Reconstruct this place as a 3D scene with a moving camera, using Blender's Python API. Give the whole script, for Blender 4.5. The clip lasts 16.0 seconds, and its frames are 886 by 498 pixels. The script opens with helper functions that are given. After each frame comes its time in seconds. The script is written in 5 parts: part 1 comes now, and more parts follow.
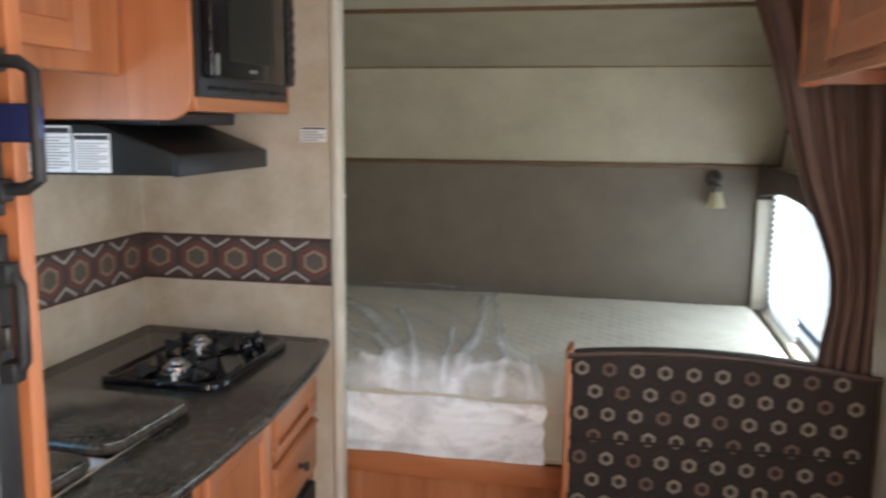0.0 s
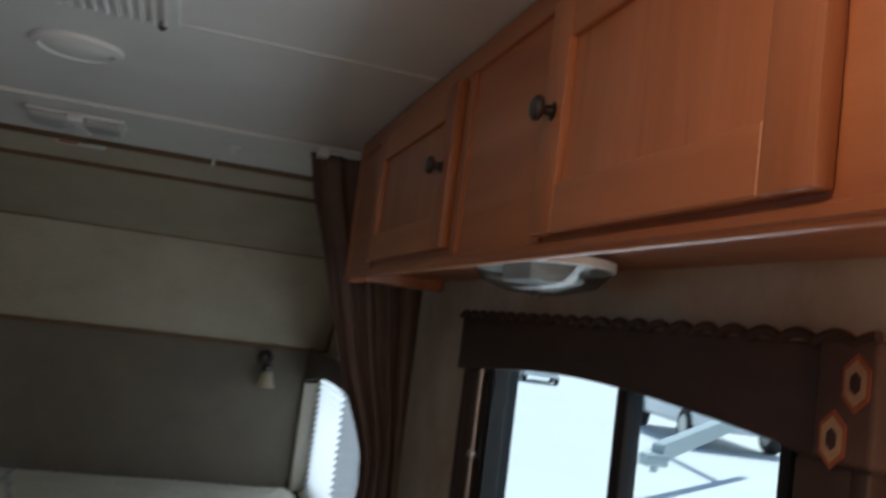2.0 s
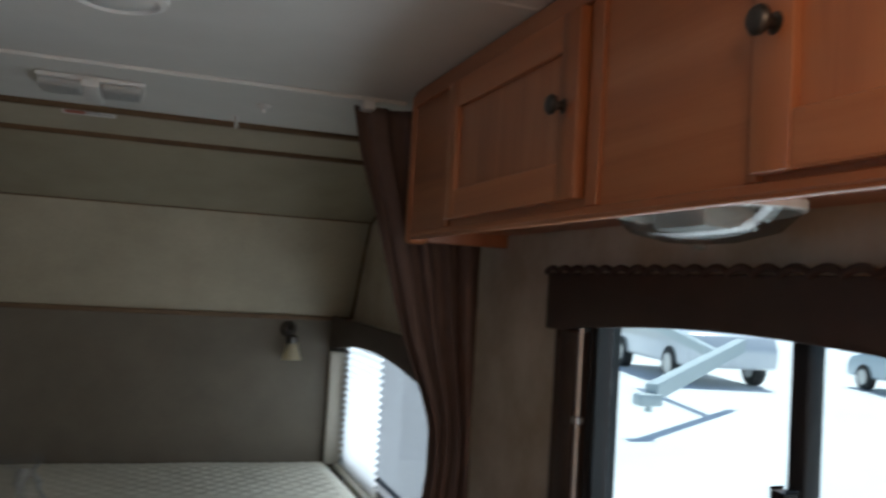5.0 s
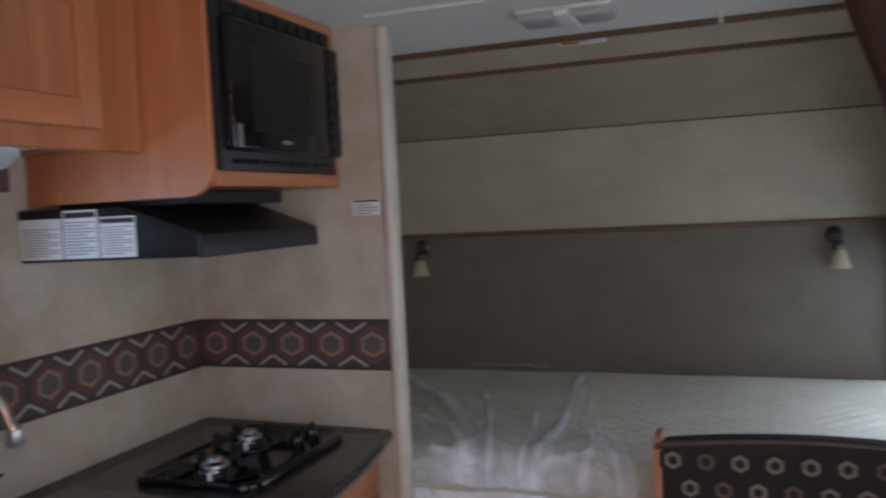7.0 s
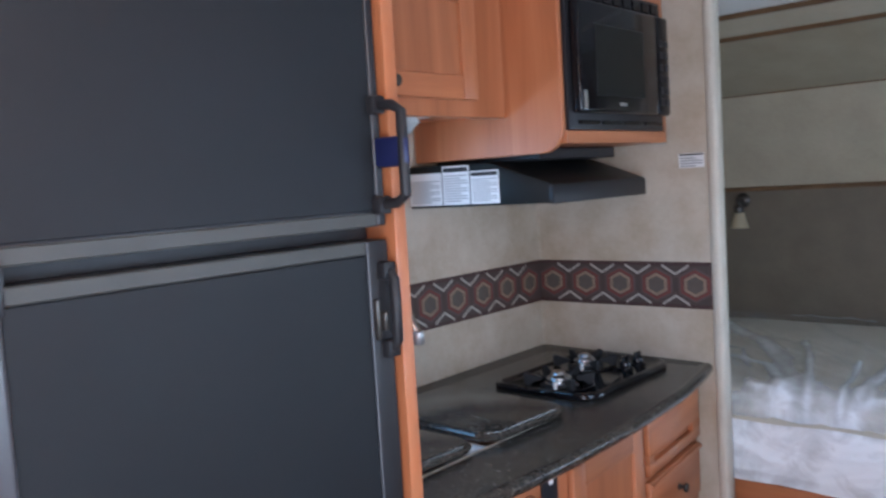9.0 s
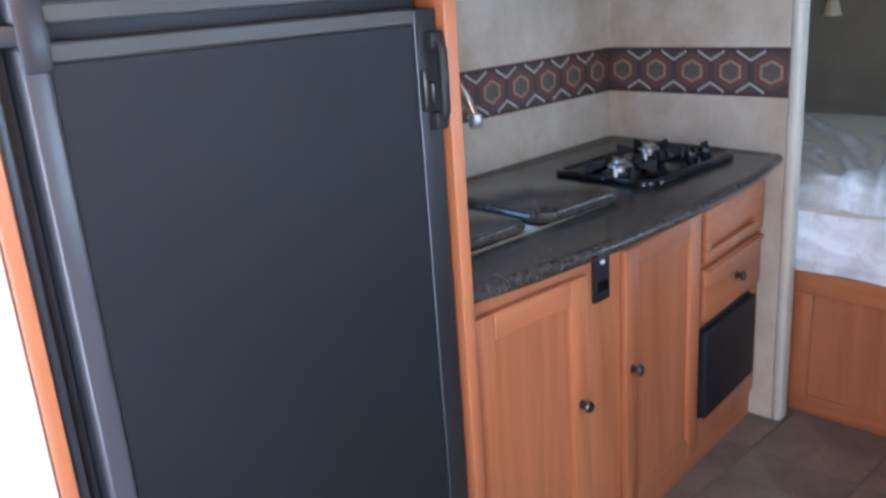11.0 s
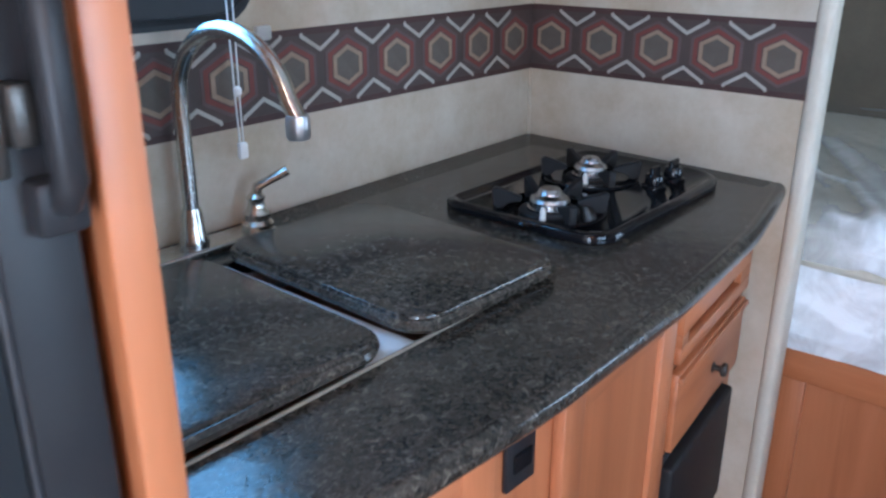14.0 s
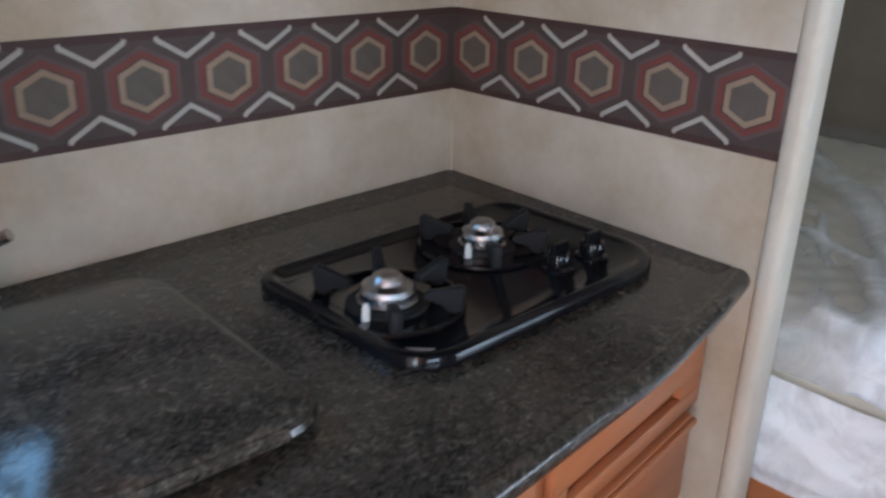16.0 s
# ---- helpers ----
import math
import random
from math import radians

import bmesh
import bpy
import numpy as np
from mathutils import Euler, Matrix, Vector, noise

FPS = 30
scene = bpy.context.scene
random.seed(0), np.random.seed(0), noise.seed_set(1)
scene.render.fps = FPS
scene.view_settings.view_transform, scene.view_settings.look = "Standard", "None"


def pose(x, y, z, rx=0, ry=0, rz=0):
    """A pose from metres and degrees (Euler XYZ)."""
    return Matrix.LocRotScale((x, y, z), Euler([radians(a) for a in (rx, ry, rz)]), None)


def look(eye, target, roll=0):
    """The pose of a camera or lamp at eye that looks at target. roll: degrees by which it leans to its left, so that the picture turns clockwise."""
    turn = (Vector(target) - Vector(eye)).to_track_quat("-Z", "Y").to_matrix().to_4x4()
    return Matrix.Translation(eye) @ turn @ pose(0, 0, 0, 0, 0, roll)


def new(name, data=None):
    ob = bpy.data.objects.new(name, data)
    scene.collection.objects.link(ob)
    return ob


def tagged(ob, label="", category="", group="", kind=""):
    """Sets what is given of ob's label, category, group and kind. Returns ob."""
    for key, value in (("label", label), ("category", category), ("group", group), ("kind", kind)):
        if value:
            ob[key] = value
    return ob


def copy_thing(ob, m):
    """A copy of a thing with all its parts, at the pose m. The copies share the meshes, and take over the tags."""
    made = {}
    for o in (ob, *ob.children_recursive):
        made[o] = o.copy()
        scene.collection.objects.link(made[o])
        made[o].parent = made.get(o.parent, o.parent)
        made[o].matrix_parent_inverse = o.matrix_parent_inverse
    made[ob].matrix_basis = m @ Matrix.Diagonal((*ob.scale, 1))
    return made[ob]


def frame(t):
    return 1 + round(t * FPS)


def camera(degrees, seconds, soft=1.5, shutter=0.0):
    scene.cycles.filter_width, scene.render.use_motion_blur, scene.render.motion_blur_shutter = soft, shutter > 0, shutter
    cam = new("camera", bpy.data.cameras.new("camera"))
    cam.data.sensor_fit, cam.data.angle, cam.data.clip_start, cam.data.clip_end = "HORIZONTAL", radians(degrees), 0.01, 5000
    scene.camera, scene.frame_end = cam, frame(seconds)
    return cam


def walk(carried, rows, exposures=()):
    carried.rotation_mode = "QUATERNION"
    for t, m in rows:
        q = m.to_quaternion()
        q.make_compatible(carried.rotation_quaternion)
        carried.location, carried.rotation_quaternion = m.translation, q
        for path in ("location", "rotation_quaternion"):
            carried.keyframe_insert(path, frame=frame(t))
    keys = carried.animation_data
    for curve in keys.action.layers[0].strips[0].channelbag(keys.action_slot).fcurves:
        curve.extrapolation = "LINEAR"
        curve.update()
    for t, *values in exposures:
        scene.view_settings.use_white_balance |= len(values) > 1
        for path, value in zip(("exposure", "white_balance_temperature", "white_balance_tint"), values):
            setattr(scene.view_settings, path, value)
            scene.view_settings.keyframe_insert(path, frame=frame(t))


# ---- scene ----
cam = camera(55.7, 16.0, soft=2.4, shutter=0.5)
PATH = [
    (0, (1.396, -2.275, 1.539), (0.995, -0.338, 1.242), 0.5),
    (0.5, (1.403, -2.315, 1.547), (1.266, -0.335, 1.297), 1.2),
    (1, (1.401, -2.366, 1.545), (1.525, -0.375, 1.401), 2.9),
    (1.5, (1.407, -2.351, 1.551), (1.774, -0.385, 1.537), 4.9),
    (2, (1.412, -2.284, 1.542), (1.984, -0.377, 1.729), 7.3),
    (2.5, (1.389, -2.198, 1.541), (2.189, -0.396, 1.88), 8.5),
    (3, (1.343, -2.148, 1.543), (2.344, -0.454, 1.903), 8.5),
    (3.2, (1.336, -2.134, 1.545), (2.376, -0.459, 1.88), 8.3),
    (5.3, (1.238, -2.063, 1.535), (1.727, -0.125, 1.588), 1.9),
    (5.5, (1.248, -2.07, 1.538), (1.609, -0.103, 1.575), 1.0),
    (6, (1.318, -2.039, 1.537), (1.34, -0.039, 1.514), 0.3),
    (6.5, (1.405, -2.005, 1.528), (1.063, -0.036, 1.434), -0.6),
    (7, (1.502, -2.014, 1.495), (0.809, -0.14, 1.395), -2.8),
    (7.5, (1.513, -2.045, 1.49), (0.571, -0.283, 1.401), -2.6),
    (8, (1.5, -2.137, 1.493), (0.423, -0.456, 1.378), -2.7),
    (8.5, (1.53, -2.246, 1.468), (0.354, -0.636, 1.316), -3.2),
    (9, (1.596, -2.321, 1.484), (0.286, -0.818, 1.326), -3.5),
    (9.5, (1.692, -2.319, 1.492), (0.223, -0.965, 1.407), -2.8),
    (10, (1.717, -2.336, 1.485), (0.179, -1.061, 1.383), -1.9),
    (10.2, (1.729, -2.333, 1.469), (0.178, -1.091, 1.243), -2.3),
    (12.3, (1.341, -2.07, 1.403), (0.157, -0.653, 0.634), -2.0),
    (12.5, (1.304, -2.001, 1.389), (0.113, -0.582, 0.637), -2.2),
    (13, (1.225, -1.837, 1.366), (0.009, -0.411, 0.667), -2.9),
    (13.5, (1.123, -1.712, 1.369), (-0.046, -0.245, 0.675), -1.1),
    (14, (1.065, -1.58, 1.355), (-0.133, -0.144, 0.644), 0.2),
    (14.5, (1.049, -1.457, 1.361), (-0.24, -0.112, 0.632), 1.4),
    (15, (1.086, -1.296, 1.364), (-0.302, -0.063, 0.623), 1.4),
    (15.5, (1.077, -1.165, 1.339), (-0.288, 0.104, 0.615), 1.6),
    (16, (1.043, -1.041, 1.36), (-0.277, 0.26, 0.608), 1.6),
]
EXPOSURES = [(0, 1.55, 6650, 12), (0.5, 1.33, 6650, 12), (1, 0.8, 6550, 12), (1.5, -0.2, 6550, 11), (2, -0.35, 6400, 11), (2.5, 0.25, 5950, 13), (3, 0.45, 6450, 16),
             (5.5, -0.2, 6550, 11), (6, -0.34, 6550, 12), (6.5, -0.05, 6450, 13), (7, 0.58, 6100, 18), (8, 1.28, 5650, 17), (10, 1.47, 5400, 15), (12.5, 1.95, 5050, 12),
             (13, 1.93, 5150, 12.5), (14, 1.93, 5150, 10), (14.5, 1.72, 5350, 11), (15, 1.62, 5600, 13), (16, 1.68, 5850, 14)]
walk(cam, [(t, look(e, g, r)) for t, e, g, r in PATH], EXPOSURES)

# ---- world and lights ----
world = bpy.data.worlds.new("world")
scene.world = world
world.use_nodes = True
wn = world.node_tree.nodes
sky = wn.new("ShaderNodeTexSky")
sky.sky_type, sky.sun_disc = "NISHITA", False
sky.sun_elevation, sky.sun_rotation = radians(60), radians(48)
world.node_tree.links.new(sky.outputs[0], wn["Background"].inputs[0])
wn["Background"].inputs[1].default_value = 0.15


def sun_lamp():
    d = bpy.data.lights.new("sun", "SUN")
    d.energy, d.angle, d.color = 5.0, radians(0.5), (1.0, 0.96, 0.9)
    ob = new("sun", d)
    az, el = radians(48), radians(60)
    ob.matrix_world = look((math.sin(az) * 20, math.cos(az) * 20, 20 * math.tan(el)), (0, 0, 0))


def window_light(name, eye, target, w, h, watts, color):
    d = bpy.data.lights.new(name, "AREA")
    d.shape, d.size, d.size_y, d.energy, d.color = "RECTANGLE", w, h, watts, color
    new(name, d).matrix_world = look(eye, target)


SKY = (0.78, 0.91, 1.0)
sun_lamp()
window_light("daylight_dinette_window", (2.005, -1.135, 1.28), (1.0, -1.135, 1.1), 0.78, 0.38, 2.8, SKY)
window_light("daylight_bed_window", (2.047, 0.76, 1.05), (1.0, 0.76, 1.0), 0.98, 0.46, 3.6, SKY)
window_light("daylight_sink_window", (0.022, -1.06, 1.42), (1.0, -1.06, 1.1), 0.48, 0.30, 0.85, (0.30, 0.66, 1.0))
# added fill from behind, placed in a door opening that is only assumed
window_light("fill_unseen_door", (2.03, -2.93, 0.9), (0.9, -2.80, 0.82), 0.5, 1.5, 15.0, (0.84, 0.92, 1.0))



def point_lamp(name, at, watts, size, color):
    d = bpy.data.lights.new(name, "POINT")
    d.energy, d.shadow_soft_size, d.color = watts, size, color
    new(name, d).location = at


# warm fill added out of view to brighten the near cabinet end
point_lamp("ceiling_warm_fill", (1.45, -1.98, 1.86), 2.5, 0.06, (1.0, 0.68, 0.45))
# unseen source, assumed from the orange glow on the cabinet underside
point_lamp("undercabinet_bulb", (1.9, -2.22, 1.53), 2.6, 0.04, (1.0, 0.56, 0.32))

# ---- materials ----


def nodes_of(name):
    m = bpy.data.materials.new(name)
    m.use_nodes = True
    t = m.node_tree
    return m, t.nodes, t.links, t.nodes["Principled BSDF"]


def coords(n, l, scale=(1, 1, 1)):
    tc, mp = n.new("ShaderNodeTexCoord"), n.new("ShaderNodeMapping")
    mp.inputs["Scale"].default_value = scale
    l.new(tc.outputs["Object"], mp.inputs["Vector"])
    return mp.outputs["Vector"]


def ramp(n, l, fac, stops):
    r = n.new("ShaderNodeValToRGB")
    e = r.color_ramp.elements
    while len(e) < len(stops):
        e.new(0.5)
    for k, (p, c) in enumerate(stops):
        e[k].position, e[k].color = p, (*c, 1)
    l.new(fac, r.inputs[0])
    return r.outputs[0]


def noise_tex(n, l, vec, scale, detail=4, rough=0.6, dist=0.0):
    t = n.new("ShaderNodeTexNoise")
    t.inputs["Scale"].default_value, t.inputs["Detail"].default_value = scale, detail
    t.inputs["Roughness"].default_value, t.inputs["Distortion"].default_value = rough, dist
    l.new(vec, t.inputs["Vector"])
    return t.outputs["Fac"]


def mixed(n, l, a, b, fac, mode="MIX"):
    m = n.new("ShaderNodeMix")
    m.data_type, m.blend_type = "RGBA", mode
    m.inputs["Factor"].default_value = fac
    l.new(a, m.inputs["A"])
    l.new(b, m.inputs["B"])
    return m.outputs["Result"]


def bump(n, l, p, height, strength, dist=0.002):
    b = n.new("ShaderNodeBump")
    b.inputs["Strength"].default_value, b.inputs["Distance"].default_value = strength, dist
    l.new(height, b.inputs["Height"])
    l.new(b.outputs[0], p.inputs["Normal"])


def mottled(name, dark, light, scale=8.0, fine=90.0, rough=0.6, metal=0.0, relief=0.15, fine_mix=0.35, stretch=(1, 1, 1), coat=0.0, spread=(0.3, 0.7), spec=0.5):
    m, n, l, p = nodes_of(name)
    v = coords(n, l, stretch)
    big = noise_tex(n, l, v, scale)
    small = noise_tex(n, l, v, fine, 6, 0.7)
    c1 = ramp(n, l, big, [(spread[0], dark), (spread[1], light)])
    c2 = ramp(n, l, small, [(0.3, dark), (0.7, light)])
    l.new(mixed(n, l, c1, c2, fine_mix), p.inputs["Base Color"])
    r = n.new("ShaderNodeMapRange")
    r.inputs["To Min"].default_value, r.inputs["To Max"].default_value = max(rough - 0.08, 0.02), min(rough + 0.1, 1)
    l.new(small, r.inputs["Value"])
    l.new(r.outputs[0], p.inputs["Roughness"])
    p.inputs["Metallic"].default_value = metal
    p.inputs["Specular IOR Level"].default_value = spec
    p.inputs["Coat Weight"].default_value = coat
    if relief:
        bump(n, l, p, small, relief)
    return m


def wood(name, grain):
    m, n, l, p = nodes_of(name)
    s = {"x": (0.9, 14, 14), "y": (14, 0.9, 14), "z": (14, 14, 0.9)}[grain]
    v = coords(n, l, s)
    info = n.new("ShaderNodeObjectInfo")
    add = n.new("ShaderNodeVectorMath")
    comb = n.new("ShaderNodeCombineXYZ")
    mul = n.new("ShaderNodeMath")
    mul.operation = "MULTIPLY"
    mul.inputs[1].default_value = 37.0
    l.new(info.outputs["Random"], mul.inputs[0])
    for k in ("X", "Y", "Z"):
        l.new(mul.outputs[0], comb.inputs[k])
    l.new(v, add.inputs[0])
    l.new(comb.outputs[0], add.inputs[1])
    v = add.outputs[0]
    g1 = noise_tex(n, l, v, 0.8, 5, 0.55, 1.2)
    g2 = noise_tex(n, l, v, 9.0, 6, 0.7, 0.3)
    c1 = ramp(n, l, g1, [(0.26, (0.29, 0.088, 0.032)), (0.5, (0.43, 0.150, 0.058)), (0.75, (0.53, 0.212, 0.096))])
    c2 = ramp(n, l, g2, [(0.3, (0.33, 0.11, 0.038)), (0.6, (0.49, 0.185, 0.07))])
    g3 = noise_tex(n, l, v, 1.7, 3, 0.5, 0.6)
    streak = ramp(n, l, g3, [(0.66, (1, 1, 1)), (0.74, (0.72, 0.62, 0.58)), (0.80, (0.62, 0.52, 0.5))])
    mixc = mixed(n, l, mixed(n, l, c1, c2, 0.13), streak, 0.55, "MULTIPLY")
    tone = n.new("ShaderNodeHueSaturation")
    rng = n.new("ShaderNodeMapRange")
    rng.inputs["To Min"].default_value, rng.inputs["To Max"].default_value = 0.88, 1.1
    l.new(info.outputs["Random"], rng.inputs["Value"])
    l.new(rng.outputs[0], tone.inputs["Value"])
    l.new(mixc, tone.inputs["Color"])
    l.new(tone.outputs[0], p.inputs["Base Color"])
    p.inputs["Roughness"].default_value = 0.42
    p.inputs["Coat Weight"].default_value, p.inputs["Coat Roughness"].default_value = 0.25, 0.35
    bump(n, l, p, g2, 0.025, 0.001)
    return m


def plain(name, color, rough=0.5, metal=0.0, coat=0.0):
    d = tuple(c * 0.88 for c in color)
    return mottled(name, d, color, 14, 160, rough, metal, 0.05, 0.3, coat=coat)


def granite():
    m, n, l, p = nodes_of("granite_laminate")
    v = coords(n, l)
    a = noise_tex(n, l, v, 95, 4, 0.6, 1.2)
    b = noise_tex(n, l, v, 260, 3, 0.7)
    c = noise_tex(n, l, v, 32, 4, 0.6, 0.6)
    c1 = ramp(n, l, a, [(0.40, (0.010, 0.009, 0.009)), (0.50, (0.036, 0.031, 0.026)), (0.60, (0.085, 0.072, 0.057)), (0.70, (0.22, 0.19, 0.155))])
    c2 = ramp(n, l, b, [(0.40, (0.010, 0.009, 0.009)), (0.62, (0.13, 0.118, 0.10))])
    c3 = ramp(n, l, c, [(0.38, (0.018, 0.016, 0.014)), (0.62, (0.075, 0.064, 0.05))])
    l.new(mixed(n, l, mixed(n, l, c1, c2, 0.25), c3, 0.3), p.inputs["Base Color"])
    p.inputs["Roughness"].default_value = 0.17
    wave = noise_tex(n, l, v, 26, 2, 0.5)
    h = n.new("ShaderNodeMath")
    h.operation = "MULTIPLY_ADD"
    h.inputs[1].default_value = 2.0
    l.new(wave, h.inputs[0])
    l.new(a, h.inputs[2])
    bump(n, l, p, h.outputs[0], 0.16, 0.002)
    return m


def glass(name, tint=(0.95, 0.98, 1.0), gloss=0.04):
    m, n, l, p = nodes_of(name)
    n.remove(p)
    tr, gl, mx = n.new("ShaderNodeBsdfTransparent"), n.new("ShaderNodeBsdfGlossy"), n.new("ShaderNodeMixShader")
    mx.inputs[0].default_value = gloss
    tr.inputs[0].default_value = (*tint, 1)
    gl.inputs["Roughness"].default_value = 0.02
    l.new(tr.outputs[0], mx.inputs[1])
    l.new(gl.outputs[0], mx.inputs[2])
    l.new(mx.outputs[0], n["Material Output"].inputs[0])
    return m


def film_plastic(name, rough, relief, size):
    """Clear film; mesh attribute layers is its opacity: doubled film plus painted crease glints."""
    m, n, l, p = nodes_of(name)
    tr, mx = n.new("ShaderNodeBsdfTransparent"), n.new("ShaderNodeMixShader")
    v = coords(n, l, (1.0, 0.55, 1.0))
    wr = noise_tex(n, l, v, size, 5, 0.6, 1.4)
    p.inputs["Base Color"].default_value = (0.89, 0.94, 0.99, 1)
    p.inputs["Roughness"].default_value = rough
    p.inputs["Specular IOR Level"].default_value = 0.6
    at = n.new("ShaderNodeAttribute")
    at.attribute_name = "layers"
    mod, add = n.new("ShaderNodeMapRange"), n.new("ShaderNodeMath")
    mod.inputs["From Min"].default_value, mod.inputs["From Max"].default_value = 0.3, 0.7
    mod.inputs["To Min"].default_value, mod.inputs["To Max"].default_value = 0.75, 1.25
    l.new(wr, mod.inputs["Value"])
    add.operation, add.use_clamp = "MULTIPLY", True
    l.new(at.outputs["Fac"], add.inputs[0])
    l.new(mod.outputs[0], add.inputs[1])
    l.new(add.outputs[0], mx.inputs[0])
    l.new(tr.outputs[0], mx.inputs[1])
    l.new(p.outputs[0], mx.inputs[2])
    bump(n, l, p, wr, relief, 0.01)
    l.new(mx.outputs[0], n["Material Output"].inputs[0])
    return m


def translucent(name, color):
    m, n, l, p = nodes_of(name)
    t, mx = n.new("ShaderNodeBsdfTranslucent"), n.new("ShaderNodeMixShader")
    t.inputs[0].default_value = (*color, 1)
    p.inputs["Base Color"].default_value = (*color, 1)
    p.inputs["Roughness"].default_value = 0.8
    mx.inputs[0].default_value = 0.6
    l.new(p.outputs[0], mx.inputs[1])
    l.new(t.outputs[0], mx.inputs[2])
    l.new(mx.outputs[0], n["Material Output"].inputs[0])
    return m


WOOD_X, WOOD_Y, WOOD_Z = wood("maple_wood_x", "x"), wood("maple_wood_y", "y"), wood("maple_wood_z", "z")
WALL = mottled("beige_wallboard", (0.41, 0.325, 0.225), (0.59, 0.525, 0.43), 6.0, 70, 0.55, relief=0.06, fine_mix=0.22, spread=(0.34, 0.64))
WALLTRIM = mottled("beige_vinyl_trim", (0.52, 0.47, 0.38), (0.64, 0.59, 0.5), 9, 90, 0.42, relief=0.03)
TAUPE = mottled("taupe_wallboard", (0.12, 0.10, 0.074), (0.168, 0.143, 0.107), 6, 110, 0.6, relief=0.06)
OLIVE = mottled("olive_wallboard", (0.26, 0.226, 0.159), (0.34, 0.30, 0.216), 6, 80, 0.58, relief=0.05)
SAND = mottled("sand_wallboard", (0.335, 0.295, 0.218), (0.445, 0.40, 0.303), 5, 70, 0.58, relief=0.05)
BROWNTRIM = mottled("brown_wood_trim", (0.09, 0.05, 0.022), (0.17, 0.098, 0.045), 10, 120, 0.45, relief=0.05)
CEIL = mottled("white_ceiling_panel", (0.66, 0.66, 0.63), (0.76, 0.76, 0.73), 4, 120, 0.5, relief=0.03)
WHITE = plain("white_plastic", (0.78, 0.78, 0.76), 0.35)
PAPER = plain("white_paper", (0.8, 0.8, 0.8), 0.7)
INK = plain("grey_ink", (0.28, 0.28, 0.29), 0.7)
DARKINK = plain("black_ink", (0.03, 0.03, 0.03), 0.7)
REDINK = plain("red_ink", (0.45, 0.12, 0.08), 0.7)
BLACKGLOSS = mottled("black_enamel", (0.006, 0.006, 0.007), (0.009, 0.009, 0.011), 14, 160, 0.10, relief=0.02, spec=0.28)
BLACKPLASTIC = mottled("black_plastic", (0.015, 0.015, 0.017), (0.022, 0.022, 0.024), 14, 160, 0.42, relief=0.05, spec=0.3)
BLACKMATT = mottled("black_iron", (0.010, 0.010, 0.011), (0.02, 0.02, 0.021), 30, 300, 0.55, relief=0.15, spec=0.25)
HOODMAT = mottled("black_hood_steel", (0.008, 0.009, 0.009), (0.013, 0.014, 0.014), 10, 150, 0.42, relief=0.04, spec=0.3)
FRIDGE = mottled("black_fridge_panel", (0.0066, 0.0085, 0.0107), (0.0098, 0.0122, 0.0152), 5, 320, 0.58, relief=0.1, spec=0.36)
FRIDGETRIM = mottled("charcoal_fridge_trim", (0.022, 0.023, 0.027), (0.034, 0.036, 0.04), 10, 200, 0.35, relief=0.04)
FRIDGERAIL = mottled("satin_grey_rail", (0.055, 0.055, 0.062), (0.062, 0.062, 0.07), 6, 60, 0.3, relief=0)
FRIDGEBAND = mottled("grey_fridge_band", (0.038, 0.040, 0.037), (0.056, 0.058, 0.053), 6, 200, 0.5, relief=0.04)
NICKEL = mottled("brushed_nickel", (0.52, 0.50, 0.47), (0.66, 0.64, 0.6), 20, 300, 0.24, 1.0, 0.04)
CAPMETAL = mottled("cast_aluminium", (0.34, 0.34, 0.35), (0.56, 0.56, 0.58), 60, 300, 0.2, 1.0, 0.3)
PEWTER = mottled("dark_pewter", (0.06, 0.055, 0.05), (0.12, 0.11, 0.10), 60, 300, 0.35, 0.8, 0.08)
ALU = mottled("aluminium", (0.45, 0.45, 0.45), (0.6, 0.6, 0.6), 20, 200, 0.35, 0.9, 0.03)
GRANITE = granite()
SINK = plain("white_sink_acrylic", (0.74, 0.77, 0.8), 0.15)
QUILT = mottled("cream_mattress_ticking", (0.52, 0.50, 0.42), (0.66, 0.64, 0.55), 7, 160, 0.75, relief=0.3)
FILM = film_plastic("clear_plastic_film", 0.2, 0.35, 14.0)
FILM2 = film_plastic("bunched_plastic_film", 0.32, 0.3, 9.0)
CURTAIN = mottled("taupe_brown_curtain", (0.115, 0.072, 0.058), (0.165, 0.107, 0.087), 12, 380, 0.85, relief=0.35)
BENCHCLOTH = mottled("dark_brown_upholstery", (0.012, 0.0075, 0.006), (0.020, 0.0125, 0.010), 20, 420, 0.8, relief=0.3)
HEXLIGHT = mottled("cream_thread", (0.15, 0.122, 0.095), (0.215, 0.178, 0.142), 60, 400, 0.7, relief=0.2)
HEXMID = mottled("rust_thread", (0.085, 0.05, 0.036), (0.13, 0.08, 0.058), 60, 400, 0.7, relief=0.2)
HEXLINE = mottled("umber_thread", (0.011, 0.007, 0.006), (0.018, 0.012, 0.010), 60, 400, 0.8, relief=0.2)
VALANCE = mottled("brown_faux_leather", (0.040, 0.023, 0.017), (0.068, 0.041, 0.031), 14, 220, 0.5, relief=0.25)
BORDERBASE = mottled("border_brown", (0.052, 0.036, 0.031), (0.080, 0.056, 0.048), 12, 200, 0.6, relief=0.1)
BORDERRED = mottled("border_red", (0.135, 0.034, 0.027), (0.19, 0.048, 0.038), 30, 200, 0.6, relief=0.1)
